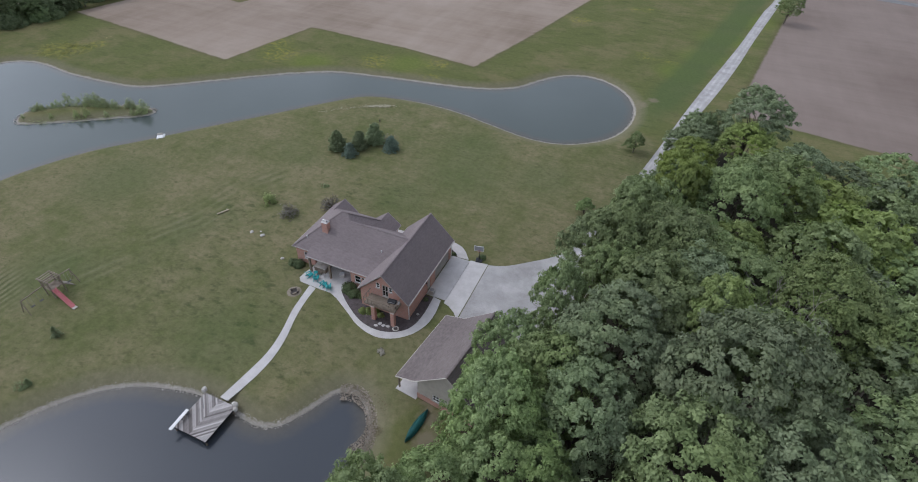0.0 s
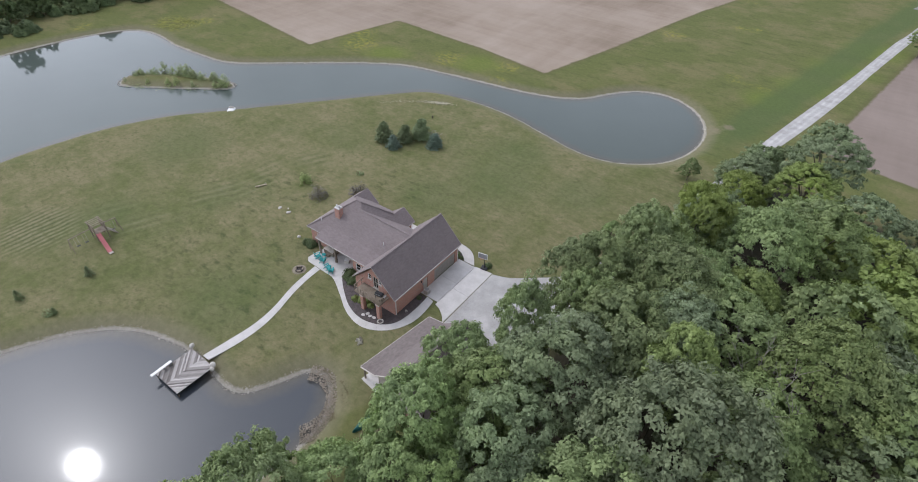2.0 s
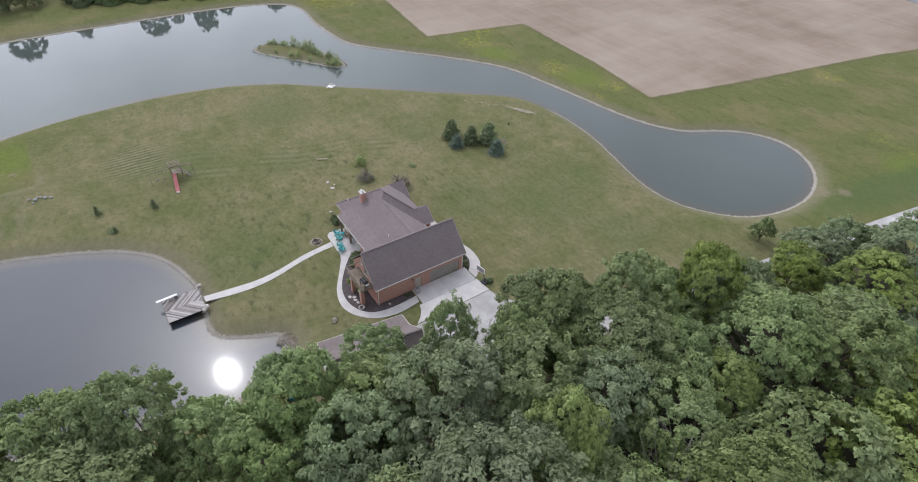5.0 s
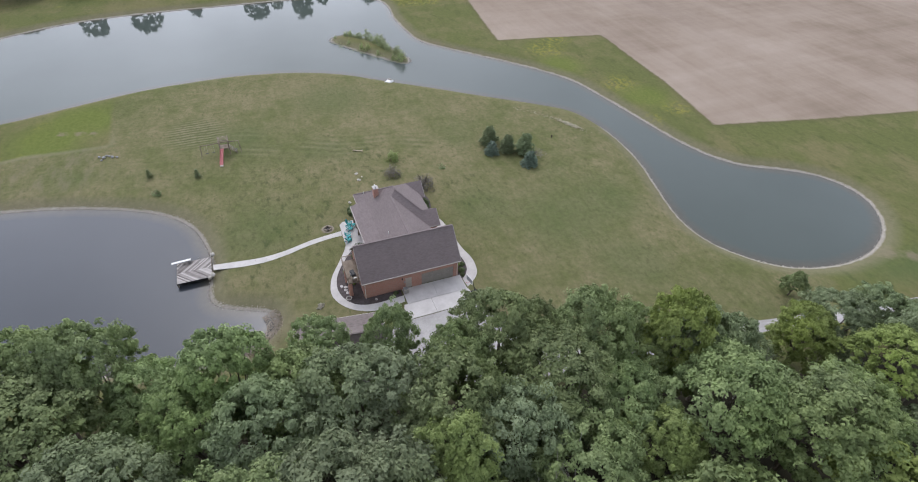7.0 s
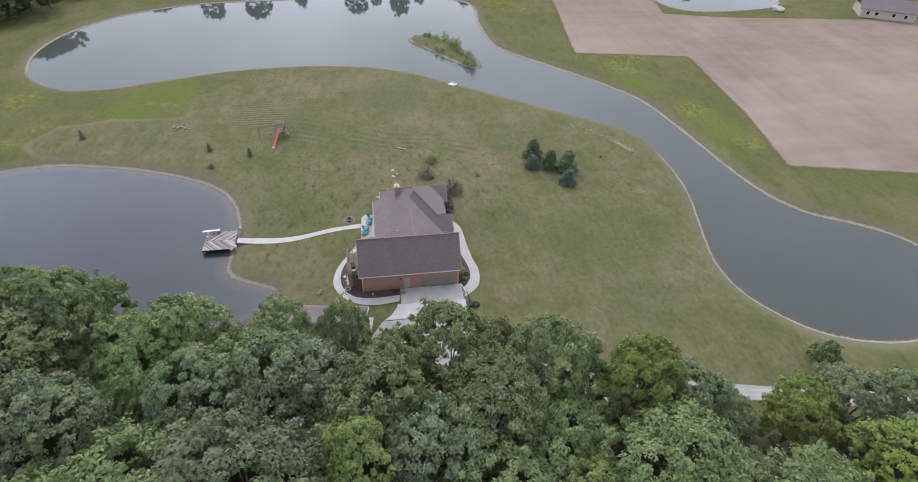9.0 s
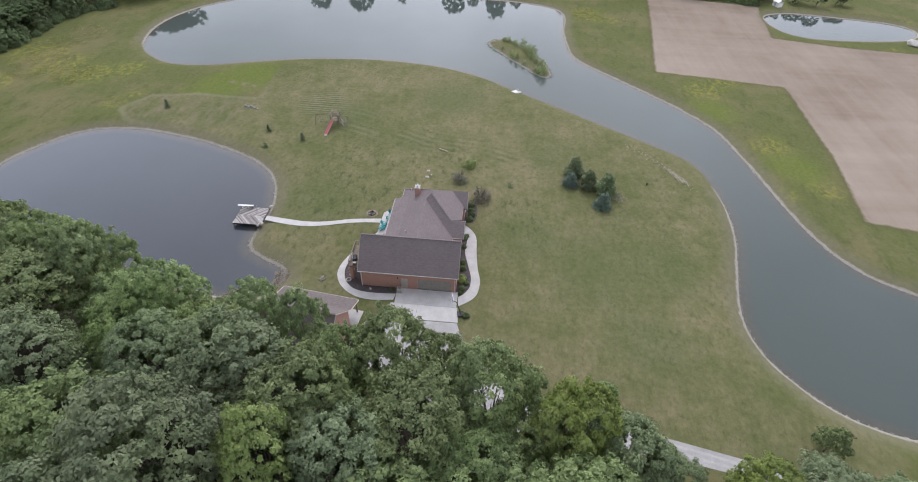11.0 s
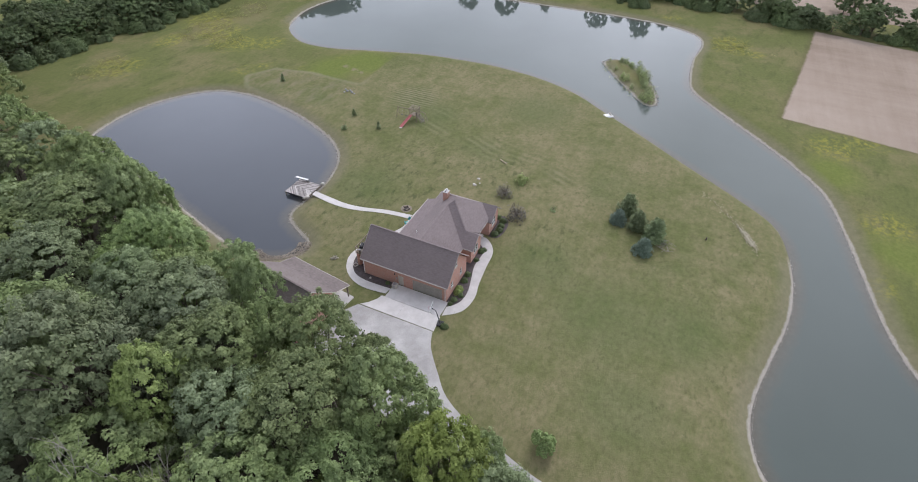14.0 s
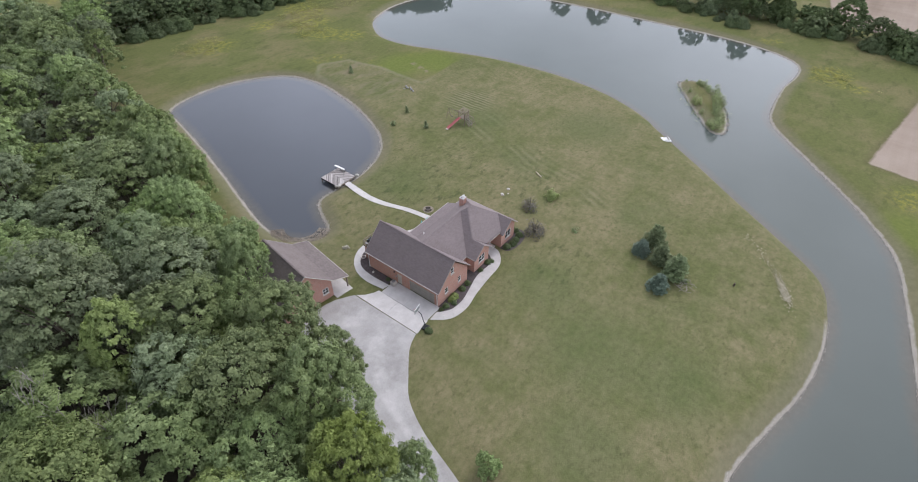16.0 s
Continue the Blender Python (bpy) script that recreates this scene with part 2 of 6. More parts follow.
def shingle_material(name, a, b):
    m = Mat(name, 0.9, spec=0.2)
    course = m.noise(1.0, 2.0, 0.5, (2.2, 2.2, 9.0))
    f = m.math("ADD", m.math("MULTIPLY", course, 0.55), m.math("ADD", m.math("MULTIPLY", m.noise(0.35, 4.0), 0.3), m.math("MULTIPLY", m.noise(9.0, 2.0), 0.15)))
    m.colour(m.ramp(f, (0.36, a), (0.64, b)))
    m.bump(course, 0.4, 0.03)
    return m.m


def brick_material():
    m = Mat("red_brick", 0.85, spec=0.25)
    tc = m.t.nodes.new("ShaderNodeTexCoord").outputs["Object"]
    sep = m.t.nodes.new("ShaderNodeSeparateXYZ")
    m.link(tc, sep.inputs[0])
    com = m.t.nodes.new("ShaderNodeCombineXYZ")
    m.link(m.math("ADD", sep.outputs[0], sep.outputs[1]), com.inputs[0])
    m.link(sep.outputs[2], com.inputs[1])
    br = m.node("ShaderNodeTexBrick", Scale=1.0, Color1=(0.43, 0.215, 0.165, 1), Color2=(0.55, 0.300, 0.240, 1), Mortar=(0.43, 0.35, 0.295, 1), Mortar_Size=0.008, Brick_Width=0.21, Row_Height=0.076)
    m.link(com.outputs[0], br.inputs["Vector"])
    m.colour(m.mix(m.math("MULTIPLY", m.noise(0.6, 5.0), 0.5), br.outputs[0], (0.445, 0.245, 0.195)))
    return m.m


def planks_material(name, a, b, turn):
    m = Mat(name, 0.85, spec=0.2)
    o = m.t.nodes.new("ShaderNodeObjectInfo").outputs["Random"]
    g = m.noise(1.6, 5.0, 0.6, (8.0, 0.8, 1.0, turn))
    m.colour(m.ramp(m.math("ADD", m.math("MULTIPLY", g, 0.5), m.math("MULTIPLY", o, 0.5)), (0.2, a), (0.8, b)))
    m.bump(g, 0.3, 0.02)
    return m.m


def gravel_material():
    m = Mat("pale_gravel", 0.95, spec=0.15)
    across = m.math("ADD", m.attr("across"), m.math("MULTIPLY", m.math("SUBTRACT", m.noise(0.12, 2.0), 0.5), 0.22))
    wheel = m.math("MAXIMUM", *[m.span(m.math("ABSOLUTE", m.math("SUBTRACT", across, c), 0.0), 0.035, 0.11, 1.0, 0.0) for c in (0.3, 0.66)])
    wheel = m.math("MULTIPLY", wheel, m.span(m.noise(0.35, 4.0, 0.6), 0.35, 0.6))
    track = m.math("ADD", m.math("MULTIPLY", m.noise(0.5, 4.0, 0.6), 0.8), m.math("MULTIPLY", wheel, 0.26))
    f = m.math("ADD", m.math("MULTIPLY", track, 0.4), m.math("ADD", m.math("MULTIPLY", m.noise(0.22, 5.0), 0.35), m.math("MULTIPLY", m.noise(7.0, 3.0, 0.7), 0.25)))
    m.colour(m.ramp(f, (0.34, (0.290, 0.276, 0.260)), (0.48, (0.400, 0.383, 0.364)), (0.66, (0.545, 0.525, 0.503))))
    m.bump(m.noise(7.0, 3.0), 0.5, 0.03)
    return m.m


GROUND = ground_material()
LAKE_WATER = water_material("lake_water", (0.063, 0.077, 0.068), 0.045)
POND_WATER = water_material("pond_water", (0.042, 0.048, 0.056), 0.05, 0.5)
LEAF = leaf_material("oak_leaves", (0.134, 0.186, 0.064), (0.352, 0.432, 0.170))
LEAF_PALE = leaf_material("ash_leaves", (0.134, 0.178, 0.082), (0.326, 0.388, 0.200))
# far leaves: the greens are lowered to paint in the crowns' shaded sides
LEAF_FAR_SHADED = leaf_material("shaded_hedgerow_leaves", (0.070, 0.102, 0.040), (0.180, 0.228, 0.095))
RUBBLE = plain("brown_rubble", (0.15, 0.12, 0.085), (0.42, 0.36, 0.29), 0.9, 0.95, fine=5.0)
CREAM = plain("cream_limestone", (0.38, 0.34, 0.25), (0.58, 0.53, 0.40), 0.9, 0.9, fine=6.0)
TRIM_PAINT = plain("weathered_white_trim", (0.31, 0.280, 0.255), (0.40, 0.365, 0.335), 1.5, 0.6, fine=20, bump=0.05)
LEAF_LIME = leaf_material("young_lime_leaves", (0.178, 0.234, 0.054), (0.356, 0.432, 0.124))
LEAF_WILLOW = leaf_material("willow_leaves", (0.210, 0.260, 0.095), (0.400, 0.460, 0.195))
LEAF_PLUM = leaf_material("plum_leaves", (0.130, 0.118, 0.098), (0.290, 0.270, 0.222))
NEEDLE = leaf_material("spruce_needles", (0.105, 0.140, 0.060), (0.260, 0.315, 0.145))
NEEDLE_BLUE = leaf_material("blue_spruce_needles", (0.082, 0.122, 0.084), (0.225, 0.288, 0.212))
BUSH = leaf_material("bush_leaves", (0.070, 0.105, 0.042), (0.190, 0.240, 0.100))
FLOWER = leaf_material("yellow_meadow_flowers", (0.190, 0.215, 0.060), (0.430, 0.410, 0.095))
DRY_PALE = leaf_material("bleached_grass_blades", (0.46, 0.43, 0.33), (0.66, 0.62, 0.50))
DRY_BLADES = leaf_material("dry_grass_blades", (0.290, 0.250, 0.160), (0.500, 0.440, 0.300))
WEED = leaf_material("brown_reeds", (0.110, 0.085, 0.045), (0.230, 0.185, 0.100))
BARK = plain("bark", (0.075, 0.058, 0.042), (0.17, 0.145, 0.115), 1.2, 0.95, bump=0.6, fine=12)
DEAD = plain("bare_grey_wood", (0.20, 0.18, 0.155), (0.36, 0.33, 0.29), 1.5, 0.95, fine=14)
SHINGLE = shingle_material("brown_shingles", (0.178, 0.148, 0.143), (0.232, 0.194, 0.189))
SHINGLE_BARN = shingle_material("weathered_shingles", (0.135, 0.112, 0.104), (0.196, 0.166, 0.156))
BRICK = brick_material()
WHITE = plain("white_paint", (0.70, 0.69, 0.66), (0.82, 0.81, 0.79), 2.0, 0.55, fine=25, bump=0.05)
SIDING = plain("beige_siding", (0.40, 0.36, 0.30), (0.50, 0.455, 0.39), 1.5, 0.7, fine=30)
CONCRETE = plain("pale_concrete", (0.455, 0.430, 0.405), (0.610, 0.582, 0.556), 0.7, 0.9, fine=18)
CONCRETE_OLD = plain("worn_concrete", (0.425, 0.400, 0.378), (0.560, 0.532, 0.507), 0.8, 0.9, fine=14)
GRAVEL = gravel_material()
MULCH = plain("dark_mulch", (0.060, 0.049, 0.048), (0.125, 0.105, 0.101), 2.0, 0.95, fine=9.0, bump=0.7)
STONE = plain("shore_stone", (0.24, 0.21, 0.175), (0.52, 0.475, 0.42), 0.9, 0.9, fine=6.0)
BOULDER = plain("field_stone", (0.36, 0.33, 0.29), (0.58, 0.55, 0.50), 1.6, 0.9, fine=10.0)
DOCK_WOOD = planks_material("weathered_deck_boards", (0.105, 0.090, 0.082), (0.56, 0.52, 0.49), 0)
WOOD = plain("grey_brown_timber", (0.16, 0.125, 0.092), (0.30, 0.25, 0.195), 1.5, 0.85, fine=16)
BLACK = plain("black_plastic", (0.012, 0.012, 0.013), (0.035, 0.035, 0.036), 4.0, 0.5)
STEEL = plain("grey_metal", (0.25, 0.25, 0.25), (0.42, 0.42, 0.42), 3.0, 0.4, 0.6)
TEAL = plain("teal_plastic", (0.030, 0.300, 0.310), (0.060, 0.420, 0.420), 3.0, 0.5)
SLIDE_RED = plain("sun_faded_red_plastic", (0.40, 0.110, 0.115), (0.50, 0.175, 0.175), 2.0, 0.5)
RED = plain("faded_red_plastic", (0.42, 0.070, 0.075), (0.55, 0.120, 0.120), 2.0, 0.45)
CANOE_GREEN = plain("green_canoe_hull", (0.022, 0.125, 0.110), (0.045, 0.190, 0.165), 2.0, 0.4)
TAN = plain("tan_vinyl", (0.42, 0.38, 0.33), (0.54, 0.50, 0.45), 2.0, 0.6)
DOOR_TAUPE = plain("taupe_door_panel", (0.27, 0.25, 0.225), (0.34, 0.315, 0.285), 2.0, 0.6)
ASH = plain("ash_and_soot", (0.02, 0.018, 0.016), (0.12, 0.105, 0.095), 3.0, 0.95)
EARTH = plain("bare_earth", (0.16, 0.135, 0.10), (0.30, 0.26, 0.20), 1.6, 0.95, fine=9.0)
BOARD = plain("clear_acrylic", (0.26, 0.265, 0.27), (0.34, 0.345, 0.35), 2.0, 0.55)
GLASS = Mat("dark_window_glass", 0.05, spec=0.6).colour((0.015, 0.017, 0.02)).m


# ---- building helpers ----
def mesh_object(name, verts, faces, material, parent=None, label="", smooth=False):
    me = bpy.data.meshes.new(name)
    me.from_pydata([tuple(v) for v in verts], [], faces)
    me.materials.append(material)
    if smooth:
        me.polygons.foreach_set("use_smooth", [True] * len(me.polygons))
    me.update()
    ob = new(name, me)
    ob.parent = parent
    if label:
        ob["label"] = label
    return ob


def part(name, bm, material, parent, label="", smooth=False):
    me = bpy.data.meshes.new(name)
    bmesh.ops.recalc_face_normals(bm, faces=bm.faces)
    bm.to_mesh(me)
    bm.free()
    me.materials.append(material)
    if smooth:
        me.polygons.foreach_set("use_smooth", [True] * len(me.polygons))
    ob = new(name, me)
    ob.parent = parent
    if label:
        ob["label"] = label
    return ob


def thing(name, label, category, group="", m=None, kind=""):
    ob = new(name)
    ob.empty_display_size = 0.2
    if m is not None:
        ob.matrix_basis = m
    return tagged(ob, label, category, group, kind)


def add_box(bm, x0, x1, y0, y1, z0, z1, m=None, bevel=0.0):
    r = bmesh.ops.create_cube(bm, size=1.0, matrix=Matrix.Translation(((x0 + x1) / 2, (y0 + y1) / 2, (z0 + z1) / 2)) @ Matrix.Diagonal((x1 - x0, y1 - y0, z1 - z0, 1)))
    vs = r["verts"]
    if bevel:
        es = list({e for v in vs for e in v.link_edges})
        vs = list({v for f in bmesh.ops.bevel(bm, geom=es, offset=bevel, segments=1, affect="EDGES")["faces"] for v in f.verts} | {v for v in vs if v.is_valid})
    if m is not None:
        bmesh.ops.transform(bm, matrix=m, verts=vs)
    return vs


def box(x0, x1, y0, y1, z0, z1, m=None, bevel=0.0):
    bm = bmesh.new()
    add_box(bm, x0, x1, y0, y1, z0, z1, m, bevel)
    return bm


def add_beam(bm, a, b, w, h=None, sides=4):
    """A straight bar from a to b."""
    a, b = Vector(a), Vector(b)
    d = b - a
    q = d.to_track_quat("Z", "Y").to_matrix().to_4x4()
    m = Matrix.Translation((a + b) / 2) @ q
    if sides == 4:
        r = bmesh.ops.create_cube(bm, size=1.0, matrix=m @ Matrix.Diagonal((w, h or w, d.length, 1)))
    else:
        r = bmesh.ops.create_cone(bm, cap_ends=True, segments=sides, radius1=w / 2, radius2=(h or w) / 2, depth=d.length, matrix=m)
    return r["verts"]


def beam(a, b, w, h=None, sides=4):
    bm = bmesh.new()
    add_beam(bm, a, b, w, h, sides)
    return bm


def slab(points, thick, down=True):
    """A plate whose top is the given polygon in space, with a thickness below it."""
    bm = bmesh.new()
    top = [bm.verts.new(p) for p in points]
    low = [bm.verts.new((p[0], p[1], p[2] - thick)) for p in points]
    bm.faces.new(top)
    bm.faces.new(low[::-1])
    for i in range(len(top)):
        j = (i + 1) % len(top)
        bm.faces.new((top[j], top[i], low[i], low[j]))
    return bm


def spline(points, closed=True, step=4):
    """A smooth line through control points of a plan."""
    n = len(points)
    out = []
    for i in range(n if closed else n - 1):
        p = [np.array(points[k % n] if closed else points[min(max(k, 0), n - 1)], float) for k in (i - 1, i, i + 1, i + 2)]
        for s in range(step):
            u = s / step
            out.append(0.5 * (2 * p[1] + (p[2] - p[0]) * u + (2 * p[0] - 5 * p[1] + 4 * p[2] - p[3]) * u * u + (3 * p[1] - p[0] - 3 * p[2] + p[3]) * u ** 3))
    if not closed:
        out.append(np.array(points[-1], float))
    return np.array(out)


def signed(px, py, poly):
    """Distance to a closed outline, positive inside."""
    a = np.asarray(poly, float)
    b = np.roll(a, -1, axis=0)
    best = np.full(px.shape, 1e18)
    inside = np.zeros(px.shape, bool)
    for (ax, ay), (bx, by) in zip(a, b):
        dx, dy = bx - ax, by - ay
        u = np.clip(((px - ax) * dx + (py - ay) * dy) / (dx * dx + dy * dy + 1e-12), 0, 1)
        best = np.minimum(best, (px - ax - u * dx) ** 2 + (py - ay - u * dy) ** 2)
        if dy:
            inside ^= ((ay > py) != (by > py)) & (px < (bx - ax) * (py - ay) / dy + ax)
    return np.where(inside, 1, -1) * np.sqrt(best)


def beside(px, py, line):
    """Signed distance to an open line, positive on its left."""
    best, side = np.full(px.shape, 1e18), np.ones(px.shape)
    for (ax, ay), (bx, by) in zip(line[:-1], line[1:]):
        dx, dy = bx - ax, by - ay
        u = np.clip(((px - ax) * dx + (py - ay) * dy) / (dx * dx + dy * dy), 0, 1)
        d = (px - ax - u * dx) ** 2 + (py - ay - u * dy) ** 2
        side = np.where(d < best, np.sign(dx * (py - ay) - dy * (px - ax)), side)
        best = np.minimum(best, d)
    return side * np.sqrt(best)


# ---- plan of the land ----
TRACK = [(-51.24, -23.83), (-48.06, -11.94), (-44.4, -2.96), (-40.78, 5.07), (-38.79, 17.69), (-34.83, 26.32), (-30.42, 33.45)]
DRIVE_W = [(5.5, 14.9), (8, 15.9), (11.4, 18.7), (14, 21.2), (16.14, 25.45), (17.76, 30.73), (18.78, 34.3), (20.11, 41.67), (22.42, 52.55), (25, 66.92), (27.64, 82.4), (31.0, 99.99), (35.2, 120.83), (38.9, 140.13), (44.9, 174.66), (48.13, 189.12), (60.01, 252.47)]
DRIVE_E = [(5.6, 2.9), (9.5, 0.9), (15, 2), (18.5, 12), (20.5, 21), (21.59, 29.19), (22.13, 36.48), (22.91, 43.85), (24.65, 52.97), (27.45, 66.92), (30.9, 83.2), (34.6, 100.03), (38.5, 120.55), (42.0, 141.56), (48.13, 175.12), (50.73, 189.12), (62.71, 252.47)]
LAKE_SOUTH = [(-77.99, -75.18), (-72.1, -66.36), (-72.03, -56.44), (-75.63, -45.03), (-79.82, -30.61), (-81.44, -15.71), (-81.13, -6.8), (-79.38, 3.19), (-75.21, 13.24), (-69.28, 21.32), (-61.28, 32.49), (-55.44, 40.14), (-47.61, 50.89), (-42.18, 57.26), (-36.68, 59.62), (-27.64, 60.84), (-18.56, 60.1), (-9.47, 57.8), (-2.4, 56.13), (3.66, 56.2), (8.65, 58.39), (13.65, 62.99), (16.26, 68.87), (17.09, 75.35), (16.15, 81.82), (13.01, 88.04), (8.41, 92.13), (3.27, 93.51)]
LAKE_NORTH = [(-2.18, 91.71), (-6.45, 87), (-10.73, 79.75), (-15.43, 75.8), (-22.69, 73.02), (-31.76, 71.28), (-42.82, 69.34), (-54.85, 66.56), (-63.79, 61.09), (-70.68, 55.32), (-78.5, 48.14), (-86.28, 40.97), (-91.16, 38.02), (-98.06, 36.9), (-109.89, 36.4), (-119.78, 37.42), (-126.64, 36.4), (-130.89, 32.04), (-133.85, 22.48), (-134.7, 8.52), (-133.95, -11.31), (-133.21, -29.13), (-130.45, -48.88), (-123.29, -65.21), (-115.11, -73.67), (-105.36, -79.2), (-94.59, -80.84), (-84.82, -78.82)]
POND = [(-8.82, -71.66), (-13.89, -74.17), (-22.84, -74.3), (-31.29, -71.08), (-37.74, -65.41), (-39.66, -56.87), (-38.15, -45.91), (-34.89, -35.25), (-30.6, -26.87), (-25.76, -22.25), (-20.37, -20.18), (-16.34, -19.5), (-11.6, -19.82), (-8.54, -20.02), (-6.28, -18.94), (-4.32, -15.56), (-3.15, -12.88), (-1.18, -11.89), (0.61, -12.69), (2.2, -14.29), (3.4, -17.08), (3.42, -22.04), (1.5, -30.05), (-1.03, -39.14), (-4.48, -52.44), (-7.44, -65.67)]
ISLAND = [(-97.4, 14.6), (-92.56, 17.31), (-87.73, 20.64), (-81.93, 25.19), (-77.08, 29.25), (-79.12, 31.49), (-86.98, 29.46), (-94.75, 24.9), (-100.48, 18.84)]
FAR_POND = [(-132.96, 102.58), (-121.88, 103.16), (-115.72, 109.74), (-115.69, 125.19), (-118.93, 140.49), (-125.97, 146.58), (-132.46, 142.27), (-136.01, 125.66), (-137.41, 111.6)]
FIELD_NORTH = [(-82.74, 58.4), (-78.16, 89.5), (-61.63, 88.38), (-45.47, 87.46), (-33.25, 85.58), (-24.89, 84.11), (-19.48, 109.71), (-10.01, 165.43), (1.64, 212.57), (24.37, 311.81), (-64.44, 339.79), (-101.04, 211.33), (-103.18, 156.67), (-107.64, 116.46), (-111.61, 97.4), (-140.08, 102.56), (-146.56, 67.29), (-118.7, 63.73)]
FIELD_EAST = [(38.11, 86.82), (43.03, 117.85), (50.29, 163.02), (58.93, 203.12), (80, 330), (400, 330), (400, 70), (120, 74), (61.87, 82.51)]
FIELD_WEST = [(-166, 38), (-164, 60), (-164, 118), (-290, 140), (-290, 10)]
LAWN = [(-78.54, 8.19), (-71.99, 22.32), (-55.51, 42.69), (-40.75, 61.17), (-18.61, 63.19), (7.65, 57), (19.71, 67.97), (23.77, 63.76), (20.71, 42.7), (16.75, 26.15), (9.71, 11.98), (7.73, -4.13), (5.76, -14.11), (-6.05, -24), (-32.58, -25.89), (-41.62, -59.83), (-46.59, -63.75), (-53.46, -59.68), (-55.39, -49.7), (-55.41, -35.78), (-74.17, -36.62), (-83, -15.72)]
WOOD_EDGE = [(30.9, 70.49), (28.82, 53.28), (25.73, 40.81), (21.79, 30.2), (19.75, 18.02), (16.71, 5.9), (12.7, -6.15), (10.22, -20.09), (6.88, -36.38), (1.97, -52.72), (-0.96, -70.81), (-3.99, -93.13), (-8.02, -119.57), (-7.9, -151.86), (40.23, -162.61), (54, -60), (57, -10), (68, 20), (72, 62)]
LAKE = spline(LAKE_SOUTH + LAKE_NORTH)
POND_LINE, ISLE, FAR = spline(POND), spline(ISLAND), spline(FAR_POND)
LAKE_Z, POND_Z = -0.9, -0.75


def axis(lo, hi, step, reach):
    inner = list(np.arange(lo, hi + step / 2, step))
    d, out = step, []
    while (out[-1] if out else 0) < reach:
        d *= 1.35
        out.append((out[-1] if out else 0) + d)
    return np.array([lo - v for v in out[::-1]] + inner + [hi + v for v in out])


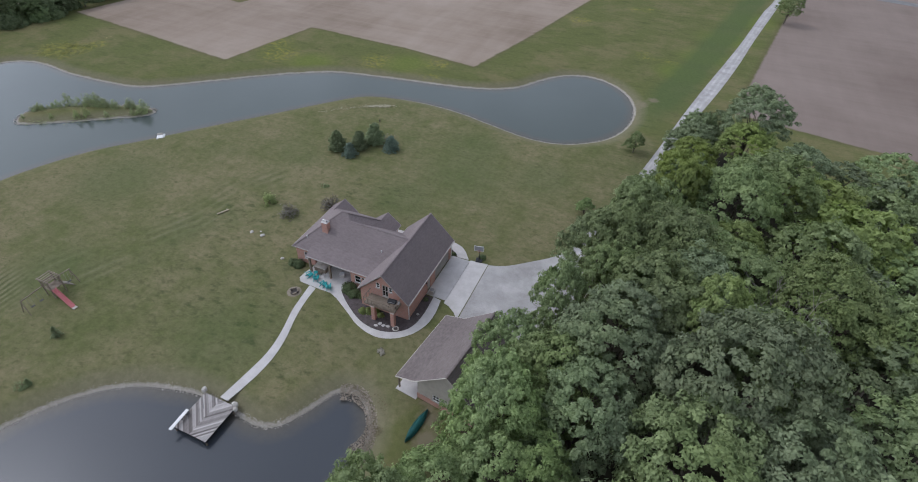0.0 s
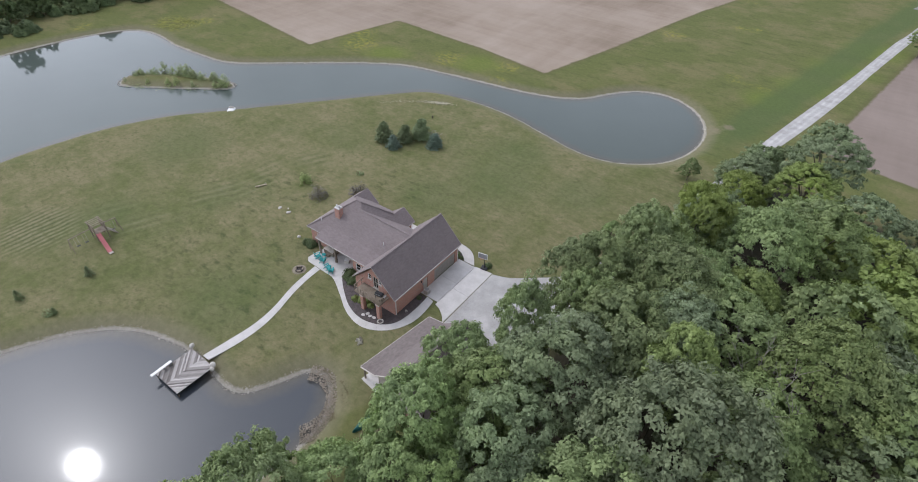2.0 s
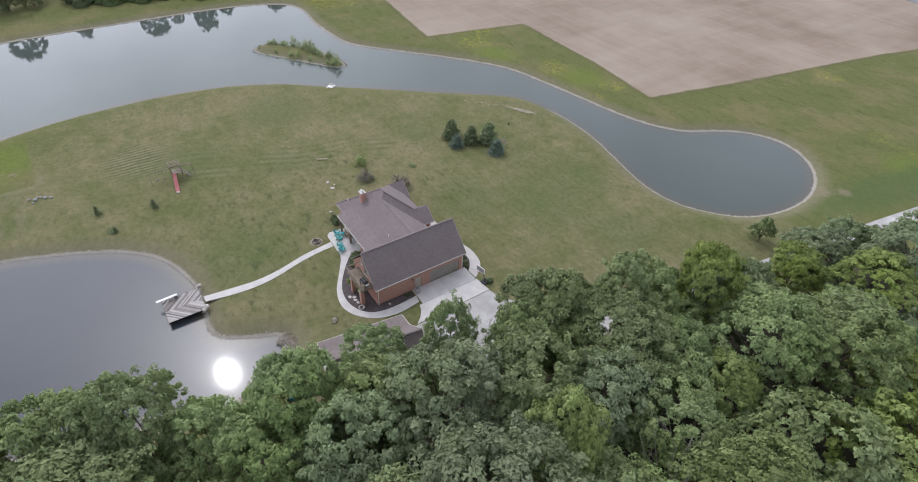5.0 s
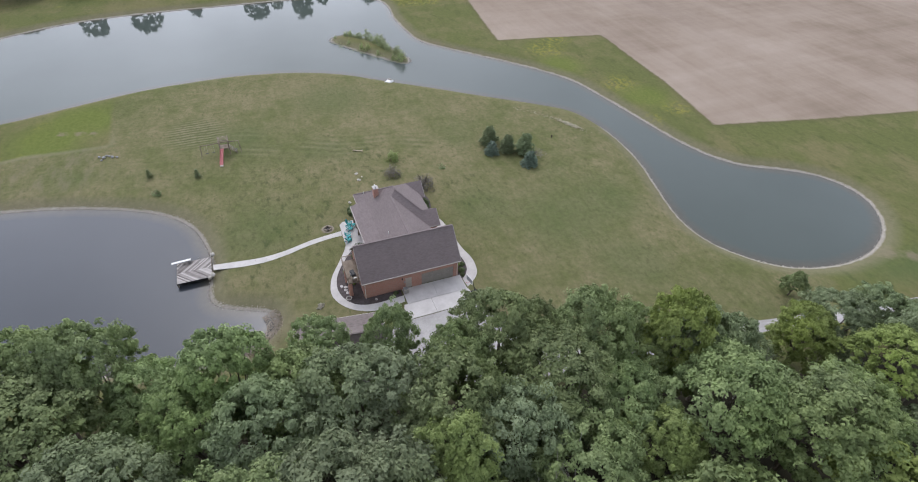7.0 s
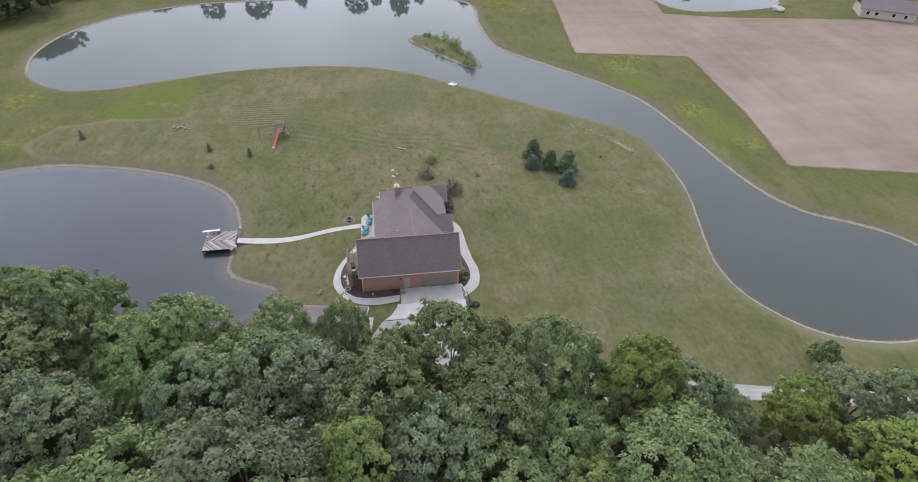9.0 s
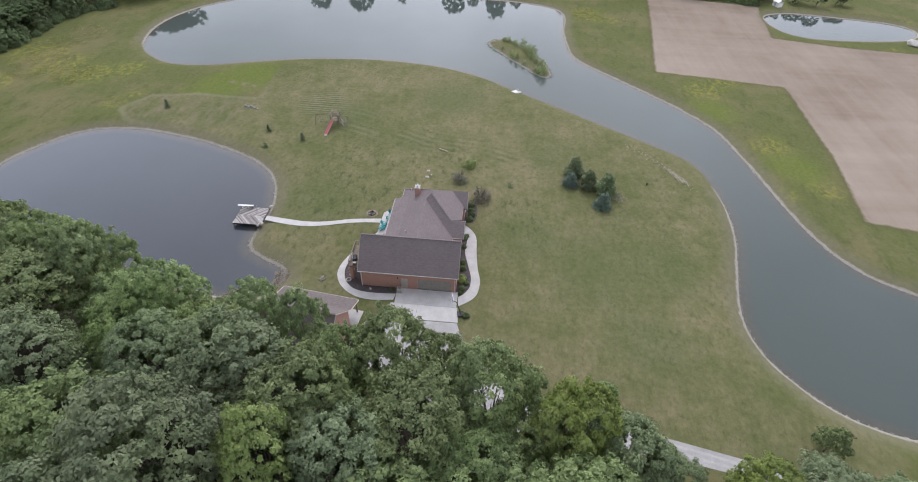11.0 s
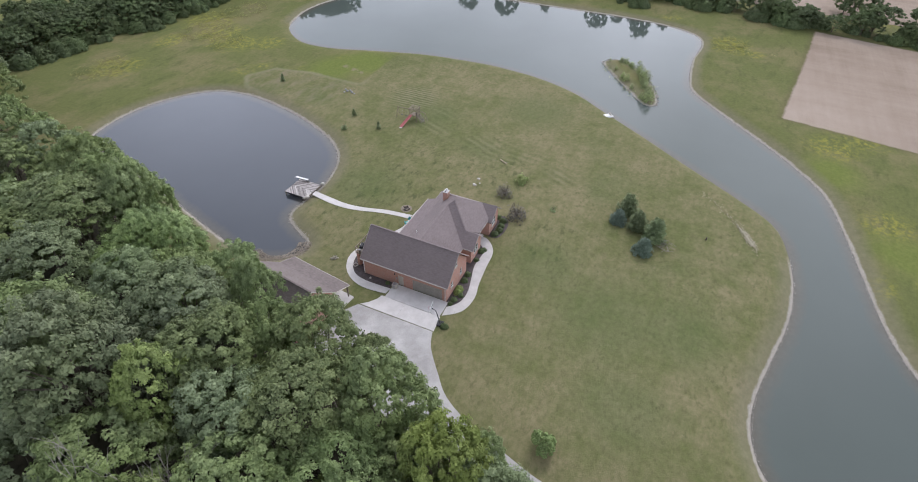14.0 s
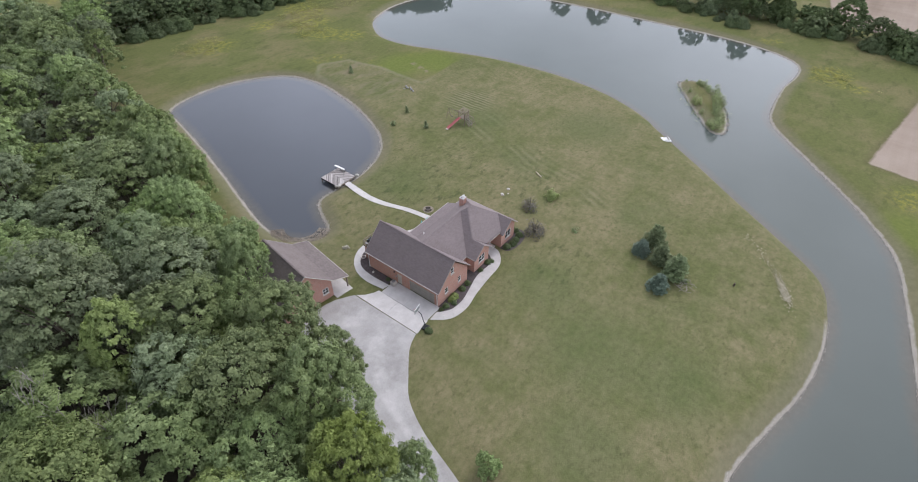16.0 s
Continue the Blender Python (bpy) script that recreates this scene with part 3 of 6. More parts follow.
def land():
    gx, gy = np.meshgrid(axis(-150, 56, 1.0, 2500), axis(-110, 160, 1.0, 2500), indexing="ij")
    x, y = gx.ravel(), gy.ravel()
    lake = np.maximum(np.minimum(signed(x, y, LAKE), -signed(x, y, ISLE)), signed(x, y, FAR))
    pond = signed(x, y, POND_LINE)
    wl, wp = -lake, -pond                    # metres of land to the water's edge

    def bank(d, level):
        z = level * (1 - np.clip(d / 3.4, 0, 1)) ** 1.8
        return np.where(d < 0, level + np.maximum(d * 0.35, -1.6), z)
    z = np.minimum(bank(wl, LAKE_Z), bank(wp, POND_Z))
    roll_ = np.array([noise.noise((a * 0.02, b * 0.02, 3.0)) * 0.25 + noise.noise((a * 0.09, b * 0.09, 8.0)) * 0.06 for a, b in zip(x, y)])
    calm = np.clip((np.hypot(x + 8, y - 6) - 22) / 15, 0, 1) * np.clip(-(signed(x, y, DRIVE_W + DRIVE_E[::-1]) + 2) / 10, 0, 1)
    z = z + roll_ * calm * np.clip((np.minimum(wl, wp) - 2) / 6, 0, 1)
    z = np.where((np.hypot(x, y) > 260), z - 0.002 * (np.hypot(x, y) - 260), z)
    n, k = gx.shape
    idx = np.arange(n * k).reshape(n, k)
    faces = np.stack([idx[:-1, :-1], idx[1:, :-1], idx[1:, 1:], idx[:-1, 1:]], -1).reshape(-1, 4)
    me = bpy.data.meshes.new("ground")
    me.from_pydata(np.stack([x, y, z], -1).tolist(), [], faces.tolist())
    across = beside(x, y, TRACK)

    def blob(*spots):
        return np.max([np.exp(-((x - u) ** 2 + (y - v) ** 2) / (r * r)) for u, v, r in spots], axis=0)
    field = np.max([signed(x, y, f) for f in (FIELD_NORTH, FIELD_EAST, FIELD_WEST)], axis=0)
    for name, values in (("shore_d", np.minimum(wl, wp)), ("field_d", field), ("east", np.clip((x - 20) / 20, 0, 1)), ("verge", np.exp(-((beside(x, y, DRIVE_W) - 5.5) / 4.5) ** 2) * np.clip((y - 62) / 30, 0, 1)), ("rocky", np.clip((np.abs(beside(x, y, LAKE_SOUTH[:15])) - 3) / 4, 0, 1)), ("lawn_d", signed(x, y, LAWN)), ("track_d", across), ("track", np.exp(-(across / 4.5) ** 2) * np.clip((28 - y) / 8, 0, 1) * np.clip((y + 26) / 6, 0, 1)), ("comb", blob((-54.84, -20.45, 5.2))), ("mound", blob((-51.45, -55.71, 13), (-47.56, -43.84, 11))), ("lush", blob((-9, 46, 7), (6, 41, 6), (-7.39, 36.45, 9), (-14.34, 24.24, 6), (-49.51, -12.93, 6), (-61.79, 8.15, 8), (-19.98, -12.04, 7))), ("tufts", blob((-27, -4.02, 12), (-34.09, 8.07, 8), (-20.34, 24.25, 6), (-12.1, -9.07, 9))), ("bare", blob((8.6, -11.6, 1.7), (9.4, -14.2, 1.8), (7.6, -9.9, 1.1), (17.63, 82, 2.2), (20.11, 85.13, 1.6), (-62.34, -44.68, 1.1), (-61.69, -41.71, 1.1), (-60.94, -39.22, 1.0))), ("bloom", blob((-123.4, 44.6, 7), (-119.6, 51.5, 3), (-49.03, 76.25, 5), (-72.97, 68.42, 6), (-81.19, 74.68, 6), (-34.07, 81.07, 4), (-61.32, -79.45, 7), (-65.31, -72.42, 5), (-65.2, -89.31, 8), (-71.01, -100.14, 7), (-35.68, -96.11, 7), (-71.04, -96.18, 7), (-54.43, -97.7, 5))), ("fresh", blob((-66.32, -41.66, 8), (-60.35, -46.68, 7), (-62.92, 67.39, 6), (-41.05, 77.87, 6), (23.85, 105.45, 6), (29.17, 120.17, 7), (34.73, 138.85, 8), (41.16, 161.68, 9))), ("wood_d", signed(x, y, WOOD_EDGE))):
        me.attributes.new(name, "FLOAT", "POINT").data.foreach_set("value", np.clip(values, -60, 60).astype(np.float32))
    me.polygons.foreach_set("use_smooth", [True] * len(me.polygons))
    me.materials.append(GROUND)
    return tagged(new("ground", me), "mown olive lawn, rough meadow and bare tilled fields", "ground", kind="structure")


land()


def water(name, outline, z, material, label):
    """A level sheet of metre cells over the basin; its rim runs on below the bank."""
    lo, hi = np.floor(outline.min(0)) - 1, np.ceil(outline.max(0)) + 1
    gx, gy = np.meshgrid(np.arange(lo[0], hi[0] + 1), np.arange(lo[1], hi[1] + 1), indexing="ij")
    d = signed(gx.ravel(), gy.ravel(), outline).reshape(gx.shape)
    n, k = gx.shape
    idx = np.arange(n * k).reshape(n, k)
    quads = np.stack([idx[:-1, :-1], idx[1:, :-1], idx[1:, 1:], idx[:-1, 1:]], -1).reshape(-1, 4)
    quads = quads[d.ravel()[quads].max(1) > -0.2]
    used, back = np.unique(quads, return_inverse=True)
    me = bpy.data.meshes.new(name)
    me.from_pydata(np.column_stack([gx.ravel()[used], gy.ravel()[used], np.full(len(used), z)]).tolist(), [], back.reshape(-1, 4).tolist())
    me.attributes.new("deep", "FLOAT", "POINT").data.foreach_set("value", np.clip(d.ravel()[used], -3, 30).astype(np.float32))
    me.materials.append(material)
    return tagged(new(name, me), label, "water", kind="structure")


water("water_lake", LAKE, LAKE_Z, LAKE_WATER, "grey-green still lake water reflecting the sky")
water("water_pond", POND_LINE, POND_Z, POND_WATER, "dark blue still pond water")
water("water_far_pond", FAR, LAKE_Z, LAKE_WATER, "small pale pond behind the tilled field")


# ---- drive, walks and beds ----
def strip(name, left, right, z, thick, material, parent=None, smooth_step=3, label=""):
    """A sheet with thickness between two edge lines that have the same number of points."""
    a, b = spline(left, False, smooth_step), spline(right, False, smooth_step)
    bm = bmesh.new()
    over = bm.verts.layers.float.new("across")
    rows_ = [[bm.verts.new((p[0], p[1], z)) for p in line] for line in (a, b)]
    low = [[bm.verts.new((p[0], p[1], z - thick)) for p in line] for line in (a, b)]
    n = len(a)
    for i in range(n - 1):
        bm.faces.new((rows_[0][i], rows_[1][i], rows_[1][i + 1], rows_[0][i + 1]))
        bm.faces.new((rows_[0][i], rows_[0][i + 1], low[0][i + 1], low[0][i]))
        bm.faces.new((rows_[1][i + 1], rows_[1][i], low[1][i], low[1][i + 1]))
    for i in (0, n - 1):
        bm.faces.new((rows_[0][i], rows_[1][i], low[1][i], low[0][i]))
    for line in (rows_[1], low[1]):
        for v in line:
            v[over] = 1.0
    return part(name, bm, material, parent, label)


def walkway(name, left, right, z, label, pitch=1.5, snug=0.93, material=None):
    """A concrete walk of separate panels with open joints."""
    top = thing(name, label, "pavement", kind="structure")
    a, b = spline(left, False, 12), spline(right, False, 12)
    mid = (a + b) / 2
    a, b = mid + (a - mid) * snug, mid + (b - mid) * snug
    run = np.concatenate([[0], np.cumsum(np.linalg.norm(np.diff(mid, axis=0), axis=1))])
    count = max(1, round(run[-1] / pitch))

    def at(line, s):
        return (float(np.interp(s, run, line[:, 0])), float(np.interp(s, run, line[:, 1])))
    for k in range(count):
        s0, s1 = k * run[-1] / count + 0.005, (k + 1) * run[-1] / count - 0.005
        steps = [s0 + (s1 - s0) * j / 3 for j in range(4)]
        pts = [at(a, s) for s in steps] + [at(b, s) for s in steps[::-1]]
        dz = random.uniform(-0.003, 0.003)
        part("panel", slab([(x, y, z + dz) for x, y in pts], 0.12), material or CONCRETE, top)
    return top


strip("road", DRIVE_W, DRIVE_E, 0.03, 0.3, GRAVEL)
tagged(bpy.data.objects["road"], "pale gravel drive with faint wheel tracks", "road", kind="structure")

ASPHALT = plain("pale_old_asphalt", (0.150, 0.148, 0.145), (0.235, 0.232, 0.226), 0.3, 0.95, fine=3.0)
strip("road_2", [(-70, 239), (-10, 232.5), (36, 228.4), (94, 216), (190, 200)], [(-71, 234), (-11, 227.5), (35, 223.4), (93, 211), (189, 195)], 0.05, 0.3, ASPHALT)
tagged(bpy.data.objects["road_2"], "grey asphalt country road beyond the fields", "road", kind="structure")

apron = thing("driveway_slab", "pale concrete parking slab before the garage door", "pavement", kind="structure")
for y0, y1 in ((5.62, 10.1), (10.12, 14.55)):
    part("panel", slab([(-0.26, y0, 0.05), (2.66, y0, 0.05), (2.66, y1, 0.05), (-0.26, y1, 0.05)], 0.15), CONCRETE, apron)
part("panel", slab([(2.69, 5.1, 0.05), (3.5, 4.85, 0.05), (4.6, 4.1, 0.05), (5.45, 3.1, 0.05), (5.44, 9.0, 0.05), (2.69, 9.0, 0.05)], 0.15), CONCRETE, apron)
part("panel", slab([(2.69, 9.03, 0.05), (5.44, 9.03, 0.05), (5.4, 15.0, 0.05), (2.69, 14.7, 0.05)], 0.15), CONCRETE, apron)

walkway("walk_south", [(2.15, 5.35), (2.5, 2.6), (2.2, 0.2), (1.0, -2.0), (-0.9, -3.5), (-3.1, -4.0), (-5.9, -3.3), (-8.7, -1.7), (-11, -0.4), (-12.4, 0.15)],
        [(0.9, 5.58), (1.05, 2.4), (0.8, 0), (0, -1.5), (-1.7, -2.6), (-4.0, -2.9), (-6.5, -2.2), (-9.2, -0.5), (-10.8, 0.8), (-11.3, 1.4)], 0.04, "curving pale concrete walk round the mulch bed")
walkway("walk_north", [(2.4, 14.75), (1.15, 16.4), (-0.3, 17.35), (-2.9, 17.65), (-5.5, 17.15), (-9.1, 16.75), (-12.6, 16.5), (-14.4, 15.7), (-15.7, 14.3), (-16, 12.9)],
        [(0.6, 14.65), (-0.1, 15.4), (-1.4, 16.1), (-3.5, 16.2), (-6.1, 15.6), (-9, 14.9), (-12, 15), (-13.4, 14.4), (-14, 13.6), (-14.2, 12.9)], 0.04, "curving pale concrete walk to the entry", 1.5, 0.98, CONCRETE_OLD)
walkway("walk_dock", [(-14.4, -19.1), (-14, -15.6), (-13.7, -12.1), (-14.1, -8.7), (-15.2, -4.7), (-15.6, -2.1), (-15.9, 0.2)],
        [(-13.1, -19.1), (-12.4, -15.3), (-12.3, -12), (-12.8, -9), (-13.8, -5.6), (-14.4, -2.5), (-14.6, 0.1)], 0.035, "narrow pale concrete walk from patio to dock", 1.5, 0.84)
patio = thing("patio", "pale concrete patio under the porch roof", "pavement", kind="structure")
part("panel", slab([(-18.0, 0.9, 0.06), (-17.4, 0.3, 0.06), (-14.62, 0.2, 0.06), (-14.62, 4.95, 0.06), (-17.3, 4.95, 0.06), (-17.9, 2.3, 0.06)], 0.15), CONCRETE, patio)
part("panel", slab([(-14.6, 0.2, 0.06), (-12.3, 0.2, 0.06), (-11.2, 1.5, 0.06), (-10.6, 2.8, 0.06), (-10.6, 4.95, 0.06), (-14.6, 4.95, 0.06)], 0.15), CONCRETE, patio)

bed = tagged(part("mulch_bed", slab([(p[0], p[1], 0.03) for p in spline([(0.9, 5.4), (1.05, 2.4), (0.8, 0), (0, -1.5), (-1.7, -2.6), (-4.0, -2.9), (-6.5, -2.2), (-9.2, -0.5), (-10.8, 0.8), (-11.2, 1.5)], False)] + [(-10.7, 2.8, 0.03), (-7.4, 2.8, 0.03), (-7.4, 0.4, 0.03), (-0.3, 0.4, 0.03), (-0.3, 5.4, 0.03)], 0.1), MULCH, None), "dark shredded mulch bed beside the brick wall", "mulch bed", kind="structure")
bed = tagged(part("mulch_bed", slab([(p[0], p[1], 0.03) for p in spline([(0.5, 14.6), (-0.1, 15.4), (-1.4, 16.1), (-3.5, 16.2), (-6.1, 15.6), (-9, 14.9), (-12, 15), (-13.4, 14.4), (-13.9, 13.6)], False)] + [(-13.4, 13.1, 0.03), (-7.2, 13.1, 0.03), (-7.2, 14.1, 0.03), (-0.3, 14.1, 0.03)], 0.1), MULCH, None), "dark mulch bed along the front wall", "mulch bed", kind="structure")
bed = tagged(part("mulch_bed", slab([(p[0], p[1], 0.03) for p in spline([(-16.4, 14.1), (-16.6, 15.6), (-18.6, 16.2), (-21, 16), (-22.4, 14.8), (-21.8, 13)], False)] + [(-20.4, 13.6, 0.03)], 0.1), MULCH, None), "dark mulch bed round the house corner", "mulch bed", kind="structure")


# ---- house ----
house = thing("house", "one-and-a-half-storey red brick house with brown shingle roofs", "house")


def wall(name, a, b, height, openings, parent, material, thick=0.25, z0=0.0, peak=0.0):
    """A wall from a to b whose outer face lies on that line; openings (from, to, sill, head) go right through it. peak adds a gable."""
    a, b = Vector((*a, 0)), Vector((*b, 0))
    d = b - a
    length = d.length
    m = Matrix.Translation((a.x, a.y, z0)) @ Matrix.Rotation(math.atan2(d.y, d.x), 4, "Z")
    bm = bmesh.new()
    top = height + peak
    xs = sorted({0.005, length - 0.005, *[v for o in openings for v in o[:2]]})
    zs = sorted({0.0, top, *[v for o in openings for v in o[2:]]})
    full = {(i, k) for i in range(len(xs) - 1) for k in range(len(zs) - 1)
            if not any(o[0] < (xs[i] + xs[i + 1]) / 2 < o[1] and o[2] < (zs[k] + zs[k + 1]) / 2 < o[3] for o in openings)}
    grid = {}

    def vert(i, k, y):
        if (i, k, y) not in grid:
            grid[i, k, y] = bm.verts.new((xs[i], y, zs[k]))
        return grid[i, k, y]
    for i, k in full:
        ring_ = ((i, k), (i + 1, k), (i + 1, k + 1), (i, k + 1))
        bm.faces.new([vert(*c, 0.0) for c in ring_])
        bm.faces.new([vert(*c, thick) for c in ring_[::-1]])
        for e, near in enumerate(((i, k - 1), (i + 1, k), (i, k + 1), (i - 1, k))):
            if near not in full:
                c0, c1 = ring_[e], ring_[(e + 1) % 4]
                bm.faces.new((vert(*c1, 0.0), vert(*c0, 0.0), vert(*c0, thick), vert(*c1, thick)))
    if peak:
        for sgn, x in ((-1, 0.0), (1, length)):
            bmesh.ops.bisect_plane(bm, geom=bm.verts[:] + bm.edges[:] + bm.faces[:], plane_co=(x, 0, height), plane_no=Vector((sgn * peak, 0, length / 2)).normalized(), clear_outer=True)
            bmesh.ops.holes_fill(bm, edges=[e for e in bm.edges if e.is_boundary])
    bmesh.ops.transform(bm, matrix=m, verts=bm.verts)
    return part(name, bm, material, parent), m


def window(parent, m, o, bars=1, frame_mat=None):
    """A framed window in the opening o of a wall with matrix m."""
    x0, x1, z0, z1 = o
    fm = frame_mat or WHITE
    bm = bmesh.new()
    w = 0.09
    for q in ((x0, x0 + w, z0, z1), (x1 - w, x1, z0, z1), (x0 + w, x1 - w, z0, z0 + w), (x0 + w, x1 - w, z1 - w, z1)):
        add_box(bm, q[0], q[1], 0.03, 0.16, q[2], q[3])
    for i in range(bars):
        c = x0 + (x1 - x0) * (i + 1) / (bars + 1)
        add_box(bm, c - 0.04, c + 0.04, 0.05, 0.13, z0 + w, z1 - w)
    add_box(bm, x0 + w, x1 - w, 0.05, 0.13, (z0 + z1) / 2 - 0.03, (z0 + z1) / 2 + 0.03)
    bmesh.ops.transform(bm, matrix=m, verts=bm.verts)
    win = part("window", bm, fm, parent)
    part("pane", box(x0 + w, x1 - w, 0.08, 0.10, z0 + w, z1 - w, m), GLASS, win, "dark glass")
    part("sill", box(x0 - 0.08, x1 + 0.08, -0.07, 0.03, z0 - 0.09, z0, m), TAN, win)
    return win


EAVE = 3.0
# garage wing
door_o, side_o = (8.62 - 0.28, 13.5 - 0.28, 0.0, 2.15), (6.2 - 0.28, 7.15 - 0.28, 0.0, 2.05)
_, mw = wall("wall", (-0.28, 0.28), (-0.28, 14.2), EAVE, [door_o, side_o], house, BRICK)
garage = part("garage_door", box(door_o[0], door_o[1], 0.12, 0.17, 0, 2.15, mw), DOOR_TAUPE, house, "wide taupe sectional garage door")
for k in range(4):
    for j in range(8):
        u = door_o[0] + (door_o[1] - door_o[0]) * j / 8
        part("panel", box(u + 0.06, u + 0.55, 0.105, 0.12, 0.06 + k * 0.53, 0.48 + k * 0.53, mw, 0.006), DOOR_TAUPE, garage)
sd_ob = part("side_door", box(side_o[0], side_o[1], 0.1, 0.16, 0, 2.05, mw, 0.01), TAN, house, "plain tan side door")
part("door_handle", box(side_o[0] + 0.08, side_o[0] + 0.16, 0.05, 0.1, 0.98, 1.05, mw), STEEL, sd_ob)
part("wall_lamp", box(side_o[0] - 0.55, side_o[0] - 0.4, -0.14, 0.0, 1.95, 2.25, mw, 0.02), BLACK, house)
part("electric_meter", box(side_o[0] - 0.25, side_o[0] - 0.05, -0.1, 0.0, 1.2, 1.6, mw, 0.02), STEEL, house)
so = [(2.05, 3.0, 0.9, 2.1), (2.45, 3.05, 4.2, 5.1), (3.35, 4.25, 3.05, 5.05), (4.3, 4.85, 4.1, 5.0)]
_, ms = wall("wall", (-7.3, 0.28), (-0.28, 0.28), EAVE, so, house, BRICK, peak=3.5)
for o in (so[0], so[1], so[3]):
    window(house, ms, o, 0)
bd = window(house, ms, so[2], 1, TAN)
no = [(1.55, 2.35, 1.3, 2.4), (4.7, 5.4, 1.3, 2.4), (3.0, 3.75, 4.2, 5.4)]
_, mn = wall("wall", (-0.28, 14.2), (-7.3, 14.2), EAVE, no, house, BRICK, peak=3.5)
for o in no:
    window(house, mn, o, 0)
wall("wall", (-7.3, 14.2), (-7.3, 0.28), EAVE, [], house, BRICK)
# main body
sw = [(0.6, 1.6, 0.9, 2.2), (1.7, 2.6, 0.9, 2.2)]
_, m1 = wall("wall", (-10.5, 2.8), (-7.3, 2.8), 2.95, sw, house, BRICK)
for o in sw:
    window(house, m1, o, 0)
wall("wall", (-10.5, 5.0), (-10.5, 2.8), 2.95, [], house, BRICK)
pw = [(1.0, 2.0, 0.1, 2.15), (2.6, 4.4, 0.1, 2.15), (5.2, 6.2, 0.7, 2.1)]
_, m2 = wall("wall", (-17.3, 5.0), (-10.5, 5.0), 3.6, pw, house, BRICK)
for o in pw:
    window(house, m2, o, 1)
wall("wall", (-17.3, 3.95), (-17.3, 5.0), 2.95, [], house, BRICK)
w3 = [(1.1, 2.1, 0.9, 2.2)]
_, m3 = wall("wall", (-20.2, 3.95), (-17.3, 3.95), 2.95, w3, house, BRICK)
window(house, m3, w3[0], 0)
w4 = [(2.0, 3.2, 0.9, 2.2), (6.5, 7.7, 0.9, 2.2)]
_, m4 = wall("wall", (-20.4, 14.15), (-20.4, 3.95), 2.95, w4, house, BRICK)
for o in w4:
    window(house, m4, o, 1)
w5 = [(1.15, 2.75, 1.0, 2.5)]
_, m5 = wall("wall", (-16.6, 14.15), (-20.4, 14.15), 2.95, w5, house, BRICK, peak=1.6)
window(house, m5, w5[0], 1)
wall("wall", (-16.6, 12.2), (-16.6, 14.15), 2.95, [], house, BRICK)
_, m6 = wall("wall", (-13.0, 12.2), (-16.6, 12.2), 3.6, [(1.2, 2.3, 0.1, 2.25)], house, BRICK)
fd = part("front_door", box(1.2, 2.3, 0.1, 0.16, 0.1, 2.25, m6, 0.01), DOOR_TAUPE, house, "front door in the recessed entry")
part("door_handle", box(1.3, 1.38, 0.04, 0.1, 1.0, 1.08, m6), STEEL, fd)
wall("wall", (-13.0, 14.15), (-13.0, 12.2), 2.95, [], house, BRICK)
w7 = [(1.15, 2.75, 1.0, 2.45)]
_, m7 = wall("wall", (-9.2, 14.15), (-13.0, 14.15), 2.95, w7, house, BRICK, peak=1.45)
window(house, m7, w7[0], 1)
wall("wall", (-9.2, 12.5), (-9.2, 14.15), 2.95, [], house, BRICK)
wall("wall", (-7.3, 12.5), (-9.2, 12.5), 2.95, [], house, BRICK)
part("entry_step", box(-16.3, -13.2, 12.2, 13.3, 0, 0.16, None, 0.01), CONCRETE, house)

# roofs: every plane is a plate with its own thickness
GR, GZ, GE = -3.78, 6.95, 3.17           # garage ridge x, ridge z, eave z
S, E_ = 0.78, 0.80                        # slopes of the main planes


def south_z(y):
    return 3.11 + S * (y - 3.55)


